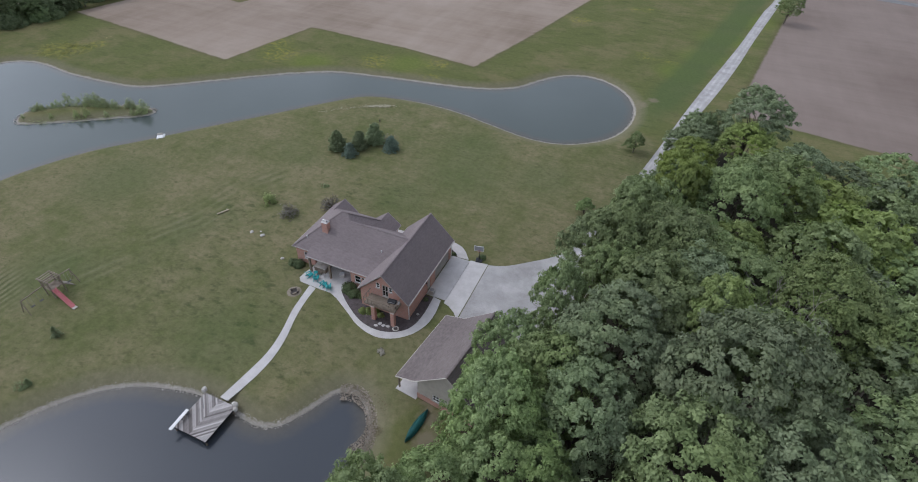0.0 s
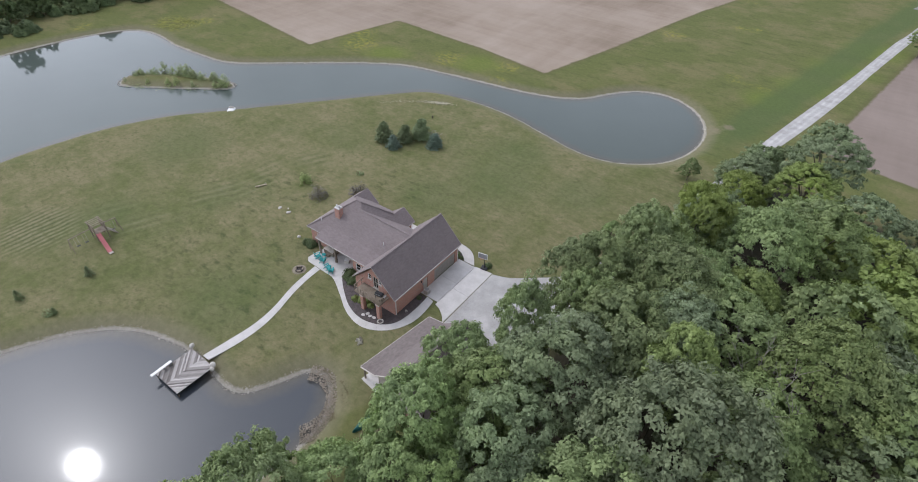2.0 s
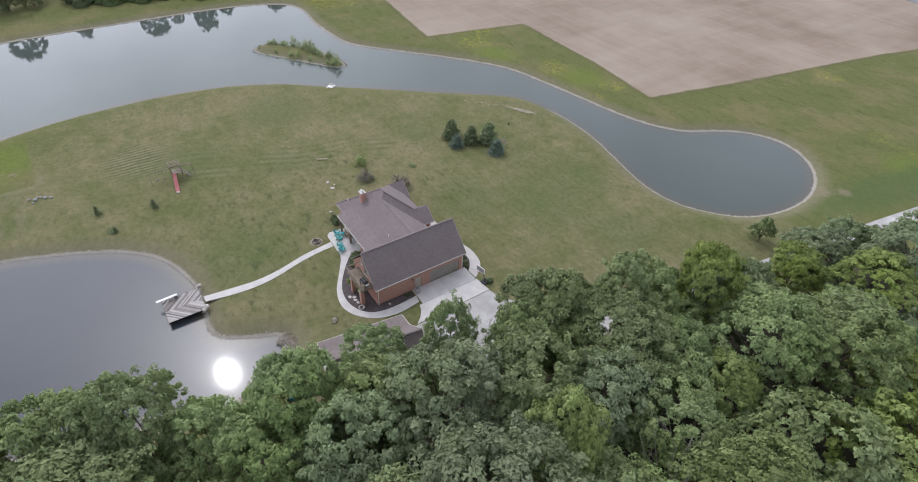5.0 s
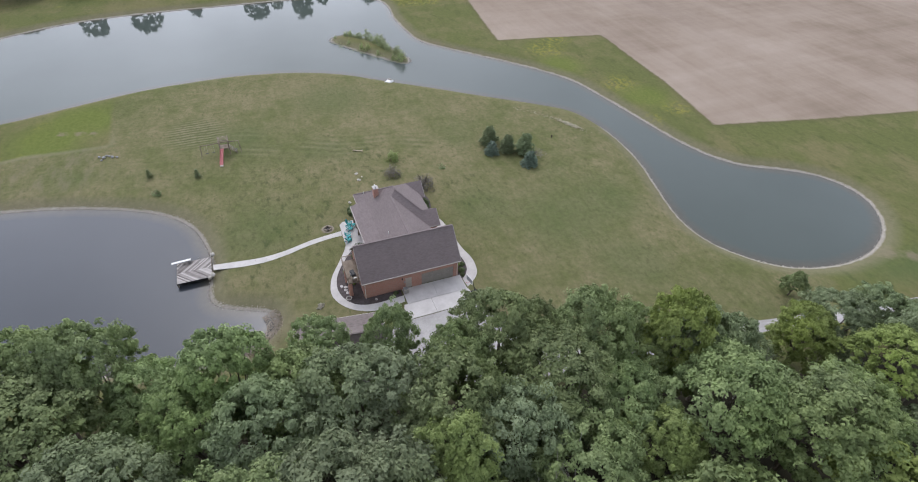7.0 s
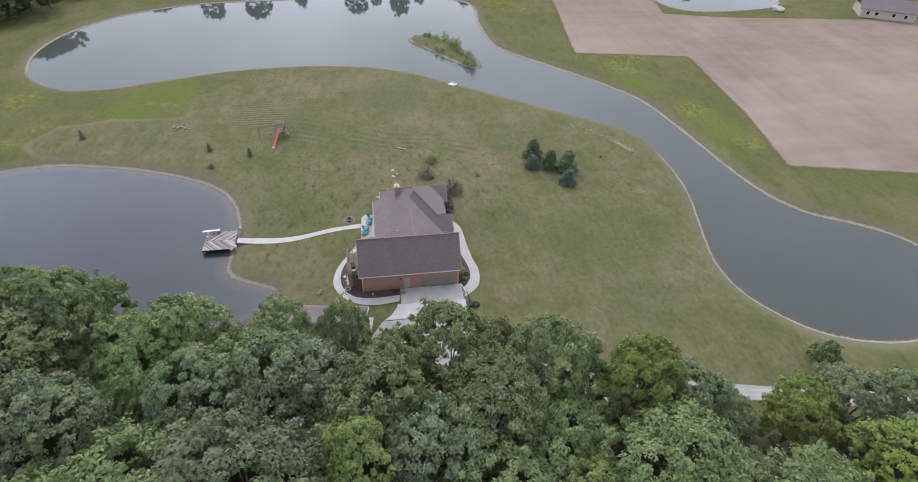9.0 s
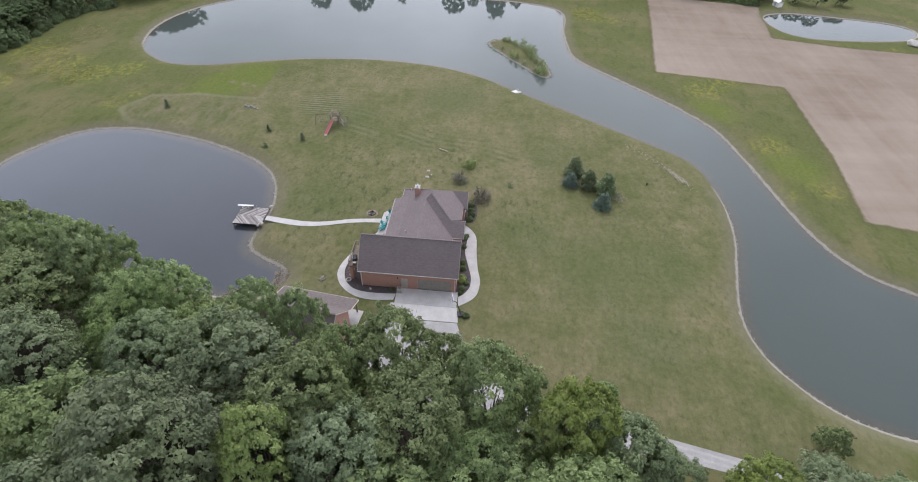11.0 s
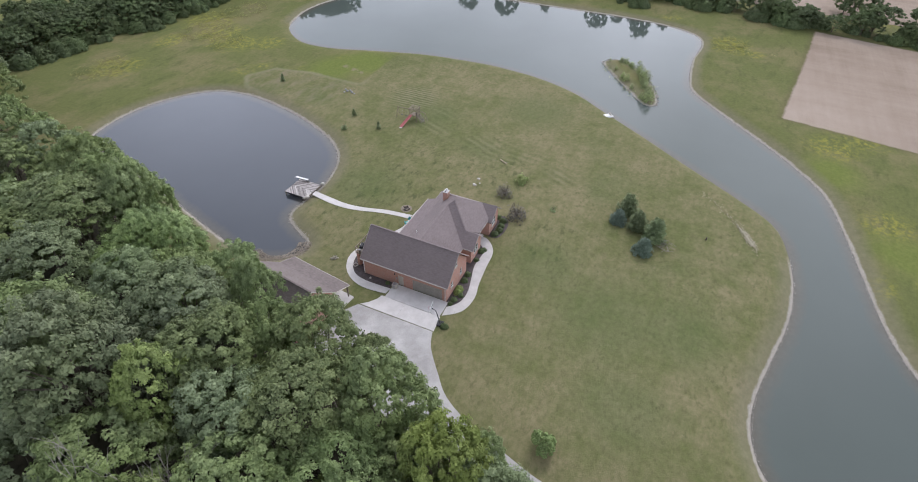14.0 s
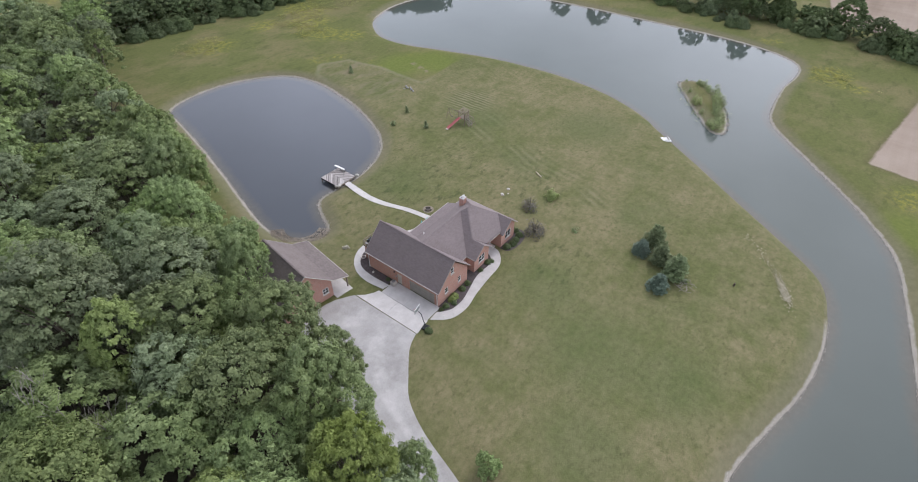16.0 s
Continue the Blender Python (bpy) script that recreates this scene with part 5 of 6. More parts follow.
DEEP = [(30.58, 18.41, 0.95, 1.05, 0), (31.2, 6.6, 1.0, 1.22, 3), (44.6, 9.4, 1.2, 1.3, 0), (35.6, 19.88, 0.9, 1.0, 5), (26.57, 23.52, 0.85, 0.95, 1), (28.54, 37.53, 0.7, 0.7, 3), (22.89, 4.99, 0.72, 1.22, 1), (32.88, 0.42, 0.8, 1.45, 5), (35.2, -7.4, 1.35, 1.62, 3), (27.78, 1.65, 1.15, 1.33, 1), (27.53, 12.75, 1.1, 1.25, 2), (25.1, -4.9, 1.25, 1.33, 3), (23.93, -13.34, 1.15, 1.25, 4), (19.0, -25.5, 0.66, 0.7, 0), (20.4, -19.6, 0.95, 1.1, 1)]
for x, y, s, h, k in DEEP:
    tree(KINDS[k], x, y, s, tall_for(KINDS[k], h), rng_t.uniform(0, 360), "trees of the wood")
taken = [t[:2] for t in FRONT + DEEP]
inner = scatter([(38, 58), (36, 52), (34, 36), (29, 22), (27, 14), (26, 4), (22, -12), (19, -26), (15, -40), (12, -62), (9, -92), (0, -114), (-6, -132), (34, -132), (50, -60), (53, -20), (52, 40), (46, 48)], 6.9, 3, lambda x, y: (x - 20) ** 2 + (y + 25) ** 2 > 26 and all((x - u) ** 2 + (y - v) ** 2 > 40 for u, v in taken))
for x, y in inner:
    k = rng_t.choices(range(6), (5, 5, 4, 4, 3, 4) if y > 14 else (6, 6, 6, 3, 2, 0.8))[0]
    s = rng_t.uniform(1.05, 1.35)
    tree(KINDS[k] if x < 42 and y > -40 else MID[k], x, y, s, (s if y < 30 else s * 0.88) * rng_t.uniform(0.9, 1.17), rng_t.uniform(0, 360), "trees of the wood")

# the wood's eastern border towards the fields
for x, y in scatter([(54, 16), (54.5, 45), (51, 53), (58, 56), (66, 50), (66, 20)], 6.6, 9):
    k = rng_t.choices(range(6), (3, 3, 3, 3, 2, 5))[0]
    s = rng_t.uniform(0.95, 1.15)
    tree(MID[k], x, y, s, s * rng_t.uniform(0.78, 0.92), rng_t.uniform(0, 360), "trees of the wood")


def bare_mesh(seed, height, girth, depth=4):
    """A leafless crown of forking limbs."""
    rng = random.Random(seed)
    bm = bmesh.new()

    def grow(a, d, length, w, level):
        b = a + d * length
        add_beam(bm, a, b, w, w * 0.6, 5)
        if level:
            for _ in range(3):
                n = (d + Vector((rng.uniform(-0.7, 0.7), rng.uniform(-0.7, 0.7), rng.uniform(-0.1, 0.45)))).normalized()
                grow(a + d * length * rng.uniform(0.55, 1.0), n, length * rng.uniform(0.5, 0.75), w * 0.52, level - 1)
    grow(Vector((0, 0, -0.2)), Vector((0.03, 0.02, 1)).normalized(), height * 0.42, girth, depth)
    me = bpy.data.meshes.new("limbs")
    bm.to_mesh(me)
    bm.free()
    me.materials.append(DEAD)
    return me


for i, (x, y, h) in enumerate(((20.6, 2.3, 15.5), (30.6, 38.1, 13.5), (41.0, 4.6, 22.5))):
    t = thing("bare_tree", "leafless grey tree at the edge of the wood", "tree", "bare trees", pose(x, y, -0.02, 0, 0, 40 * i))
    new("branchwork", bare_mesh(200 + i, h, h * 0.022)).parent = t

# trees on their own
me, lc, cz = crown("crown", 160, 1.6, 4.8, -0.6, 280, 26, 0.2, LEAF, 14)
LONE = (me, trunk_mesh("trunk", 161, lc[:-1] * 0.5, cz, cz, 0.2))
tree(LONE, 19.69, 58.41, 1.15, 1.35, 40, "single trees", "small round green tree by the road")
tree(LONE, 15.35, 33.91, 0.92, 0.9, 10, "single trees", "small round green tree on the lawn")
tree(EDGE[2], 50.79, 164.02, 0.72, 0.68, 70, "single trees", "dark green tree at the field edge")
# tree lines in the distance
FAR_LINES = [((-156.58, -58.48), (-157.79, -20.98), 12), ((-157.79, -20.98), (-151.61, 16.58), 13), ((-156, 2), (-159, 44), 22), ((-153.5, 52), (-150, 68), 9), ((-151, 68), (-151.78, 102.53), 7), ((-148.35, 102.79), (-145.23, 136.54), 6), ((-12.06, -125.52), (-46.47, -122.72), 9), ((-46.47, -121.73), (-69.13, -114.23), 7), ((-69.13, -114.23), (-100.19, -113.26), 8), ((-98.26, -112.32), (-136.86, -97.59), 9), ((-136.77, -95.75), (-158.6, -60.67), 8), ((-14.05, -131.48), (-59.24, -127.36), 11), ((-59.26, -123.4), (-102.33, -119.35), 10), ((-162.28, -28.71), (-168.64, 60.81), 12), ((-20.02, -139.29), (-108.05, -128.07), 16), ((-171.17, 71.09), (-168.01, 144.69), 4)]
# taller trees standing singly along the western hedge: x, y, spread, height
TALL = [(-156, -51, 0.85, 0.84), (-156.5, -36, 0.95, 0.87), (-156, -20, 0.5, 0.6), (-156, -0.5, 0.8, 0.78), (-156.5, 6.5, 0.45, 0.6), (-156, 15.5, 0.85, 0.85), (-157, 23, 0.5, 0.6), (-159, 41, 0.9, 0.7), (-161, 78, 1.0, 0.75)]
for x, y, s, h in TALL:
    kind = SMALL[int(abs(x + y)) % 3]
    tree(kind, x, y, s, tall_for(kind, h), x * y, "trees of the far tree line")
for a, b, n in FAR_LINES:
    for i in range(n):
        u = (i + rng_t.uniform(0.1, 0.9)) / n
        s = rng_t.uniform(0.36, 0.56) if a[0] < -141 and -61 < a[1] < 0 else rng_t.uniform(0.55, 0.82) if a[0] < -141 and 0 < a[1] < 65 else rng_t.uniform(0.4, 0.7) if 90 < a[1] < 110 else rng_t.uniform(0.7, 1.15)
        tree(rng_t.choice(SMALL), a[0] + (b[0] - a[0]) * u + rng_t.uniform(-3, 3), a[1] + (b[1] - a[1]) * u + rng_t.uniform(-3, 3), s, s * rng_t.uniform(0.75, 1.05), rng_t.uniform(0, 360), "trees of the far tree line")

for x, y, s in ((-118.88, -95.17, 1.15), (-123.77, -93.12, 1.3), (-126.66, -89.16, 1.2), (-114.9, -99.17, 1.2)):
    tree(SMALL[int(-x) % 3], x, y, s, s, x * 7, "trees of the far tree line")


def bush_mesh(name, seed, radius, height, clumps, per, leaf, material):
    rng = np.random.default_rng(seed)
    d = unit(rng, clumps)
    d[:, 2] = np.abs(d[:, 2])
    cc = d * np.array([radius, radius, height]) * rng.uniform(0.55, 0.95, (clumps, 1))
    k = np.repeat(np.arange(clumps), per)
    ld = unit(rng, len(k))
    pos = cc[k] + ld * min(radius, height) * 0.24
    pos[:, 2] = np.maximum(pos[:, 2], 0.02)
    nor = ld * 0.6 + d[k] * 0.7 + np.array([0, 0, 0.3])
    nor /= np.linalg.norm(nor, axis=1)[:, None]
    return leaves_mesh(name, pos, nor, rng.uniform(0.7, 1.3, len(k)) * leaf, material, rng)


def stems(name, seed, radius, height, count=7, material=None, girth=0.06):
    rng = np.random.default_rng(seed)
    bm = bmesh.new()
    for _ in range(count):
        a = rng.uniform(0, 6.28)
        r = radius * rng.uniform(0.3, 0.8)
        add_beam(bm, (0, 0, -0.05), (r * math.cos(a), r * math.sin(a), height * rng.uniform(0.6, 0.95)), girth, girth * 0.35, 5)
    me = bpy.data.meshes.new(name)
    bm.to_mesh(me)
    bm.free()
    me.materials.append(material or BARK)
    return me


def shrub(name, x, y, mesh, stem, scale, label, category="shrub", group="", z=0.0):
    t = thing(name, label, category, group, pose(x, y, z, 0, 0, rng_t.uniform(0, 360)) @ Matrix.Diagonal((scale, scale, scale, 1)))
    new("stems", stem).parent = t
    new("foliage", mesh).parent = t
    return t


STEM = stems("stems", 1, 0.8, 0.8)
ROUND = [bush_mesh("foliage", 100 + i, 0.8, 0.85, 80, 30, 0.15, BUSH) for i in range(2)]
LIMEB = bush_mesh("foliage", 110, 0.8, 0.9, 80, 30, 0.15, LEAF_LIME)
PLUM = bush_mesh("foliage", 111, 1.0, 1.25, 50, 11, 0.13, LEAF_PLUM)
PLUM_STEM = stems("stems", 3, 1.0, 1.45, 13, BARK, 0.05)
WILLOW = bush_mesh("foliage", 112, 0.75, 2.0, 64, 10, 0.13, LEAF_WILLOW)
FEATHER = bush_mesh("foliage", 114, 1.0, 1.3, 34, 24, 0.17, LEAF_LIME)
SCRUFF = bush_mesh("foliage", 115, 1.25, 0.8, 26, 16, 0.14, LEAF_PALE)
GREENB = bush_mesh("foliage", 113, 1.0, 1.2, 70, 16, 0.26, LEAF)

for x, y, s in ((-10.4, 1.9, 1.35), (-9.2, 1.3, 1.1), (-8.2, 1.6, 0.9)):
    shrub("bush", x, y, ROUND[0], STEM, s, "dark green clipped bush in the mulch bed", group="bushes by the house")
for x, y, s in ((-6.5, -0.9, 0.75), (-5.7, -0.6, 0.8), (-4.9, -0.35, 0.75), (-3.9, -0.6, 0.6)):
    shrub("bush", x, y, LIMEB, STEM, s, "yellow-green bush below the balcony", group="bushes by the house")
for x, y, s, k in ((-1.0, 15.1, 0.7, 0), (-2.6, 15.0, 0.85, 1), (-3.3, 14.9, 0.8, 1), (-2.2, 15.6, 0.6, 0), (-5.2, 14.9, 0.75, 0), (-6.6, 14.8, 0.7, 0), (-10.2, 14.7, 0.6, 0), (-12.3, 14.6, 0.75, 0), (-12.9, 14.9, 0.6, 0), (-0.1, 14.9, 0.5, 0), (0.2, 4.6, 0.5, 0),
                   (-17.2, 15.0, 0.9, 0), (-18.4, 15.3, 0.9, 0), (-19.6, 15.2, 0.8, 0), (-20.9, 15.0, 0.9, 0), (-21.6, 13.9, 0.8, 0)):
    shrub("bush", x, y, LIMEB if k else ROUND[1], STEM, s, "bright green rounded bush" if k else "dark green rounded bush in the mulch bed", group="bushes by the house")
for x, y, s in ((-20.6, 3.0, 1.0), (-19.6, 3.0, 1.15)):
    shrub("bush", x, y, ROUND[1], STEM, s, "dark green bush at the house corner", group="bushes by the house")
for x, y, s in ((-23.2, 16.6, 2.2), (-28.36, 12.47, 1.8)):
    shrub("plum_tree", x, y, PLUM, PLUM_STEM, s, "sparse dark purple-grey ornamental plum with bare twigs", "tree", "ornamental plums")
shrub("shrub", -33.58, 13.93, FEATHER, STEM, 1.35, "bright green young shrub on the lawn")
shrub("shrub", -28, 21.83, SCRUFF, STEM, 0.75, "low green shrub on the lawn")
shrub("shrub", -35.69, -27.26, SCRUFF, STEM, 0.85, "low green shrub on the lawn")
shrub("shrub", 4.1, 16.0, ROUND[0], STEM, 0.75, "small green bush behind the basketball stand")


def spruce_mesh(seed, height, radius, material, arms=11, full=0.7, n=4500):
    """Tiers of drooping branches of uneven length, set with needle sprays."""
    rng = np.random.default_rng(seed)
    tiers = 9
    tier = np.minimum((rng.uniform(0, 1, n) ** 1.3 * tiers).astype(int), tiers - 1)
    arm = rng.integers(0, arms, n)
    reach = rng.uniform(0.6, 1.12, (tiers, arms))[tier, arm]
    a = arm * 2 * math.pi / arms + tier * 0.9 + rng.normal(0, 0.13, n)
    h = tier / tiers
    r = radius * (1 - h) ** full * reach * rng.uniform(0.12, 1.0, n) ** 0.6
    pos = np.stack([np.cos(a) * r, np.sin(a) * r, 0.25 + height * h * 0.98 - r * 0.12 + rng.uniform(-0.02, 0.3, n)], 1)
    pos[:, 2] = np.maximum(pos[:, 2], 0.05)
    nor = np.stack([np.cos(a) * 0.5, np.sin(a) * 0.5, np.full(n, 0.8)], 1) + rng.normal(0, 0.4, (n, 3))
    nor /= np.linalg.norm(nor, axis=1)[:, None]
    return leaves_mesh("needles", pos, nor, rng.uniform(0.16, 0.36, n), material, rng)


SPRUCE_TRUNK = bpy.data.meshes.new("trunk")
_bm = beam((0, 0, -0.1), (0, 0, 4.3), 0.3, 0.04, 8)
_bm.to_mesh(SPRUCE_TRUNK)
_bm.free()
SPRUCE_TRUNK.materials.append(BARK)
SPRUCE, SPRUCE_B, SPRUCE_S = spruce_mesh(1, 4.2, 2.0, NEEDLE, 9, 0.48), spruce_mesh(2, 3.8, 2.0, NEEDLE_BLUE, 12, 0.48), spruce_mesh(3, 4.4, 1.5, NEEDLE, 6, 0.62, 1300)
for x, y, s, me, label in ((-33.02, 33.76, 1.05, SPRUCE, "dark green spruce"), (-29.71, 32.83, 0.78, SPRUCE_B, "smaller blue spruce"), (-29.44, 36.1, 0.95, SPRUCE, "dark green spruce"), (-27.77, 39.17, 1.12, SPRUCE, "dark green spruce"), (-23.66, 38.13, 0.85, SPRUCE_B, "smaller blue spruce"),
                           (-38.76, -20.52, 0.46, SPRUCE_S, "small young spruce"), (-41.35, -28.42, 0.44, SPRUCE_S, "small young spruce"), (-35.11, -26.77, 0.3, SPRUCE_S, "small young spruce"), (-48.25, -53.54, 0.5, SPRUCE_S, "small young spruce")):
    t = thing("spruce", label + " on the open lawn", "tree", "spruces", pose(x, y, -0.03, 0, 0, x * 17) @ Matrix.Diagonal((s * 1.06, s * 1.06, s * 0.86, 1)))
    new("trunk", SPRUCE_TRUNK).parent = t
    new("needles", me).parent = t

# the island's willows
rng_i = np.random.default_rng(4)
isle_land = tagged(part("island", slab([(p[0], p[1], LAKE_Z + 0.16 + 0.06 * math.sin(i)) for i, p in enumerate(ISLE * 0.9 + ISLE.mean(0) * 0.1)], 1.2), GROUND, None), "low grassy island in the lake", "island", kind="structure")
rim_line = spline([(-98.5, 18.6), (-94.5, 23.2), (-87, 27.4), (-80.5, 29.6), (-78.6, 28.6)], False, 12)
for i, (x, y) in enumerate(rim_line):
    u = i / len(rim_line)
    gap = 0.28 < u < 0.34 or 0.56 < u < 0.62
    if gap or rng_i.uniform() < (0.22 if u < 0.7 else 0.75):
        continue
    s = float(rng_i.uniform(0.7, 1.1) if u < 0.2 else rng_i.uniform(0.9, 1.9))
    shrub("willow", x + float(rng_i.normal(0, 0.5)), y + float(rng_i.normal(0, 0.5)), WILLOW, STEM, s, "light green feathery willow on the island", "shrub", "island willows", LAKE_Z + 0.16)
for x, y, s in ((-97.6, 16.2, 0.7), (-92.8, 18.8, 0.8), (-88.6, 21.4, 1.1), (-87.4, 22.6, 1.3), (-84.0, 24.6, 0.8), (-80.0, 27.6, 0.9), (-95.6, 19.6, 0.6)):
    shrub("willow", x, y, WILLOW, STEM, s, "light green feathery willow on the island", "shrub", "island willows", LAKE_Z + 0.16)


# ---- stones, weeds and flowers ----
def stones_mesh(name, spots, sizes, material, seed):
    """Rough pebbles: squashed octahedra with random corners, all in one mesh."""
    rng = np.random.default_rng(seed)
    shape = np.array([(1, 0, 0), (0, 1, 0), (-1, 0, 0), (0, -1, 0), (0, 0, 0.7), (0, 0, -0.7)], float)
    tris = np.array([(0, 1, 4), (1, 2, 4), (2, 3, 4), (3, 0, 4), (1, 0, 5), (2, 1, 5), (3, 2, 5), (0, 3, 5)])
    n = len(spots)
    v = shape[None] * sizes[:, None, None] * rng.uniform(0.6, 1.25, (n, 6, 3))
    a = rng.uniform(0, 6.28, n)
    c, s = np.cos(a)[:, None], np.sin(a)[:, None]
    v = np.stack([v[..., 0] * c - v[..., 1] * s, v[..., 0] * s + v[..., 1] * c, v[..., 2]], -1) + spots[:, None]
    f = (tris[None] + (np.arange(n) * 6)[:, None, None]).reshape(-1, 3)
    me = bpy.data.meshes.new(name)
    me.from_pydata(v.reshape(-1, 3).tolist(), [], f.tolist())
    me.materials.append(material)
    return new(name, me)


def along(outline, count, spread, z, seed, lo=0.05, hi=0.14, inward=0.0):
    rng = np.random.default_rng(seed)
    nxt = np.roll(outline, -1, axis=0)
    seg = np.linalg.norm(nxt - outline, axis=1)
    i = rng.choice(len(outline), count, p=seg / seg.sum())
    u = rng.uniform(0, 1, (count, 1))
    p = outline[i] * (1 - u) + nxt[i] * u
    t = (nxt[i] - outline[i]) / (seg[i, None] + 1e-9)
    area = np.sum(outline[:, 0] * nxt[:, 1] - nxt[:, 0] * outline[:, 1])
    out = np.stack([t[:, 1], -t[:, 0]], 1) * (1 if area > 0 else -1)
    d = rng.uniform(-0.25, spread, (count, 1))
    p = p + out * d
    return np.column_stack([p, z + np.clip(d[:, 0], 0, 9) * 0.28 + 0.02]), rng.uniform(lo, hi, count)


tagged(stones_mesh("shore_stones", *along(POND_LINE, 8000, 0.8, POND_Z, 21, 0.035, 0.10), STONE, 1), "pale broken stones round the pond's edge", "stones", kind="stuff")
lake_p, lake_r = along(LAKE, 14000, 0.7, LAKE_Z, 22, 0.04, 0.11)
stony = np.abs(beside(lake_p[:, 0], lake_p[:, 1], LAKE_SOUTH[:15])) > 3.5
tagged(stones_mesh("shore_stones", lake_p[stony], lake_r[stony], STONE, 2), "pale broken stones along the lake's edge", "stones", kind="stuff")
tagged(stones_mesh("shore_stones", *along(ISLE, 500, 0.5, LAKE_Z, 23, 0.08, 0.2), STONE, 3), "pale stones round the island", "stones", kind="stuff")

# bare stony strip in the lawn near the lake, and rubble and reeds at the pond's inlet
rng_s = np.random.default_rng(31)
u_ = np.concatenate([rng_s.uniform(0.0, 1.0, 150), rng_s.normal(0.78, 0.11, 450)])
strip_p = np.column_stack([-45.1 + 12.8 * u_ + rng_s.normal(0, 0.34, 600), 45.0 + 10.0 * u_ + 1.2 * np.sin(u_ * 3.1) + rng_s.normal(0, 0.34, 600), np.full(600, 0.0)])
tagged(stones_mesh("stony_patch", strip_p, rng_s.uniform(0.04, 0.11, 600), CREAM, 5), "pale stones strewn over bare lawn", "stones", kind="stuff")
ang = rng_s.uniform(-0.7, 2.1, 1500)
rad = rng_s.uniform(3.2, 5.6, 1500)
inlet = np.column_stack([-0.4 + rad * np.cos(ang) * 0.95, -16.2 + rad * np.sin(ang) * 0.95, np.full(1500, -0.42)])
tagged(stones_mesh("inlet_rubble", inlet, rng_s.uniform(0.05, 0.13, 1500), RUBBLE, 6), "brown and pale rubble at the pond's inlet", "stones", kind="stuff")


def herbs(name, spots, spread, per, size, material, label, category, seed, z=0.05, tall=0.35):
    """Patches of low flowering herbs as one mass of leaf sprays."""
    rng = np.random.default_rng(seed)
    pos, nor = [], []
    for x, y, r in spots:
        n = int(per * r * r)
        a, d = rng.uniform(0, 6.283, n), r * np.sqrt(rng.uniform(0, 1, n))
        keep = np.array([noise.noise((px * 0.45, py * 0.45, seed)) > -0.05 for px, py in zip(x + d * np.cos(a), y + d * np.sin(a))])
        p = np.column_stack([x + d * np.cos(a), y + d * np.sin(a) * spread, z + rng.uniform(0, tall, n)])[keep]
        pos.append(p)
        q = unit(rng, len(p)) * 0.6 + np.array([0, 0, 1.2])
        nor.append(q / np.linalg.norm(q, axis=1)[:, None])
    pos, nor = np.vstack(pos), np.vstack(nor)
    ob = new(name, leaves_mesh(name, pos, nor, rng.uniform(0.6, 1.3, len(pos)) * size, material, rng))
    return tagged(ob, label, category, kind="stuff")


herbs("wildflowers", [(-123.4, 44.4, 6.5), (-120.3, 47.5, 3.5), (-119.0, 55.5, 2), (-65.16, -94.32, 9), (-60.33, -83.47, 6), (-33.69, -98.15, 8), (-82.79, -95.88, 8), (-74.92, -101.04, 6)], 0.8, 26, 0.24, FLOWER, "yellow wildflowers in the rough meadow", "flowers", 41)
herbs("reeds", [(3.4, -11.6, 1.3), (4.4, -13.2, 1.1), (1.4, -11.0, 1.0), (4.6, -15.2, 0.9)], 1.0, 90, 0.16, WEED, "brown dry weeds at the pond's inlet", "weeds", 42, -0.35, 0.3)
herbs("island_herbs", [(float(p[0]), float(p[1]), 2.6) for p in (ISLE * 0.72 + ISLE.mean(0) * 0.28)[::3]], 1.0, 20, 0.28, LEAF_WILLOW, "low green herbs covering the island", "herbs", 43, LAKE_Z + 0.15, 0.4)
far_hedge = random.Random(77)
WILD = bush_mesh("foliage", 116, 1.1, 1.5, 60, 14, 0.3, LEAF_FAR_SHADED)
HEDGE_LEAVES = bush_mesh("foliage", 117, 1.0, 1.3, 90, 20, 0.2, LEAF_FAR_SHADED)
for a, b, n in (((-155.82, -21.03), (-144.69, 16.52), 12), ((-152.5, 20.56), (-154.5, 43.0), 6), ((-151.5, 48.5), (-147.0, 61.11), 6), ((-147.3, 61.11), (-152.85, 71.43), 5), ((-14.02, -120.21), (-59.29, -112.49), 16), ((-59.3, -110.51), (-98.31, -108.42), 12), ((-98.31, -107.37), (-135.35, -92.94), 10), ((-150.87, 71.43), (-143.96, 103), 10)):
    for i in range(n * 2):
        u = (i + far_hedge.uniform(-0.5, 1.5)) / (n * 2)
        shrub("hedge_shrub", a[0] + (b[0] - a[0]) * u + far_hedge.uniform(-2.5, 2.5), a[1] + (b[1] - a[1]) * u + far_hedge.uniform(-2.5, 2.5), far_hedge.choice((HEDGE_LEAVES, HEDGE_LEAVES, WILD)), STEM, far_hedge.uniform(1.0, 3.3), "dense green hedgerow shrub", "shrub", "hedgerow shrubs")


# ---- loose things ----
STEEL_STONE = plain("grey_rubble", (0.20, 0.20, 0.19), (0.36, 0.36, 0.35), 1.6, 0.9, fine=9.0)


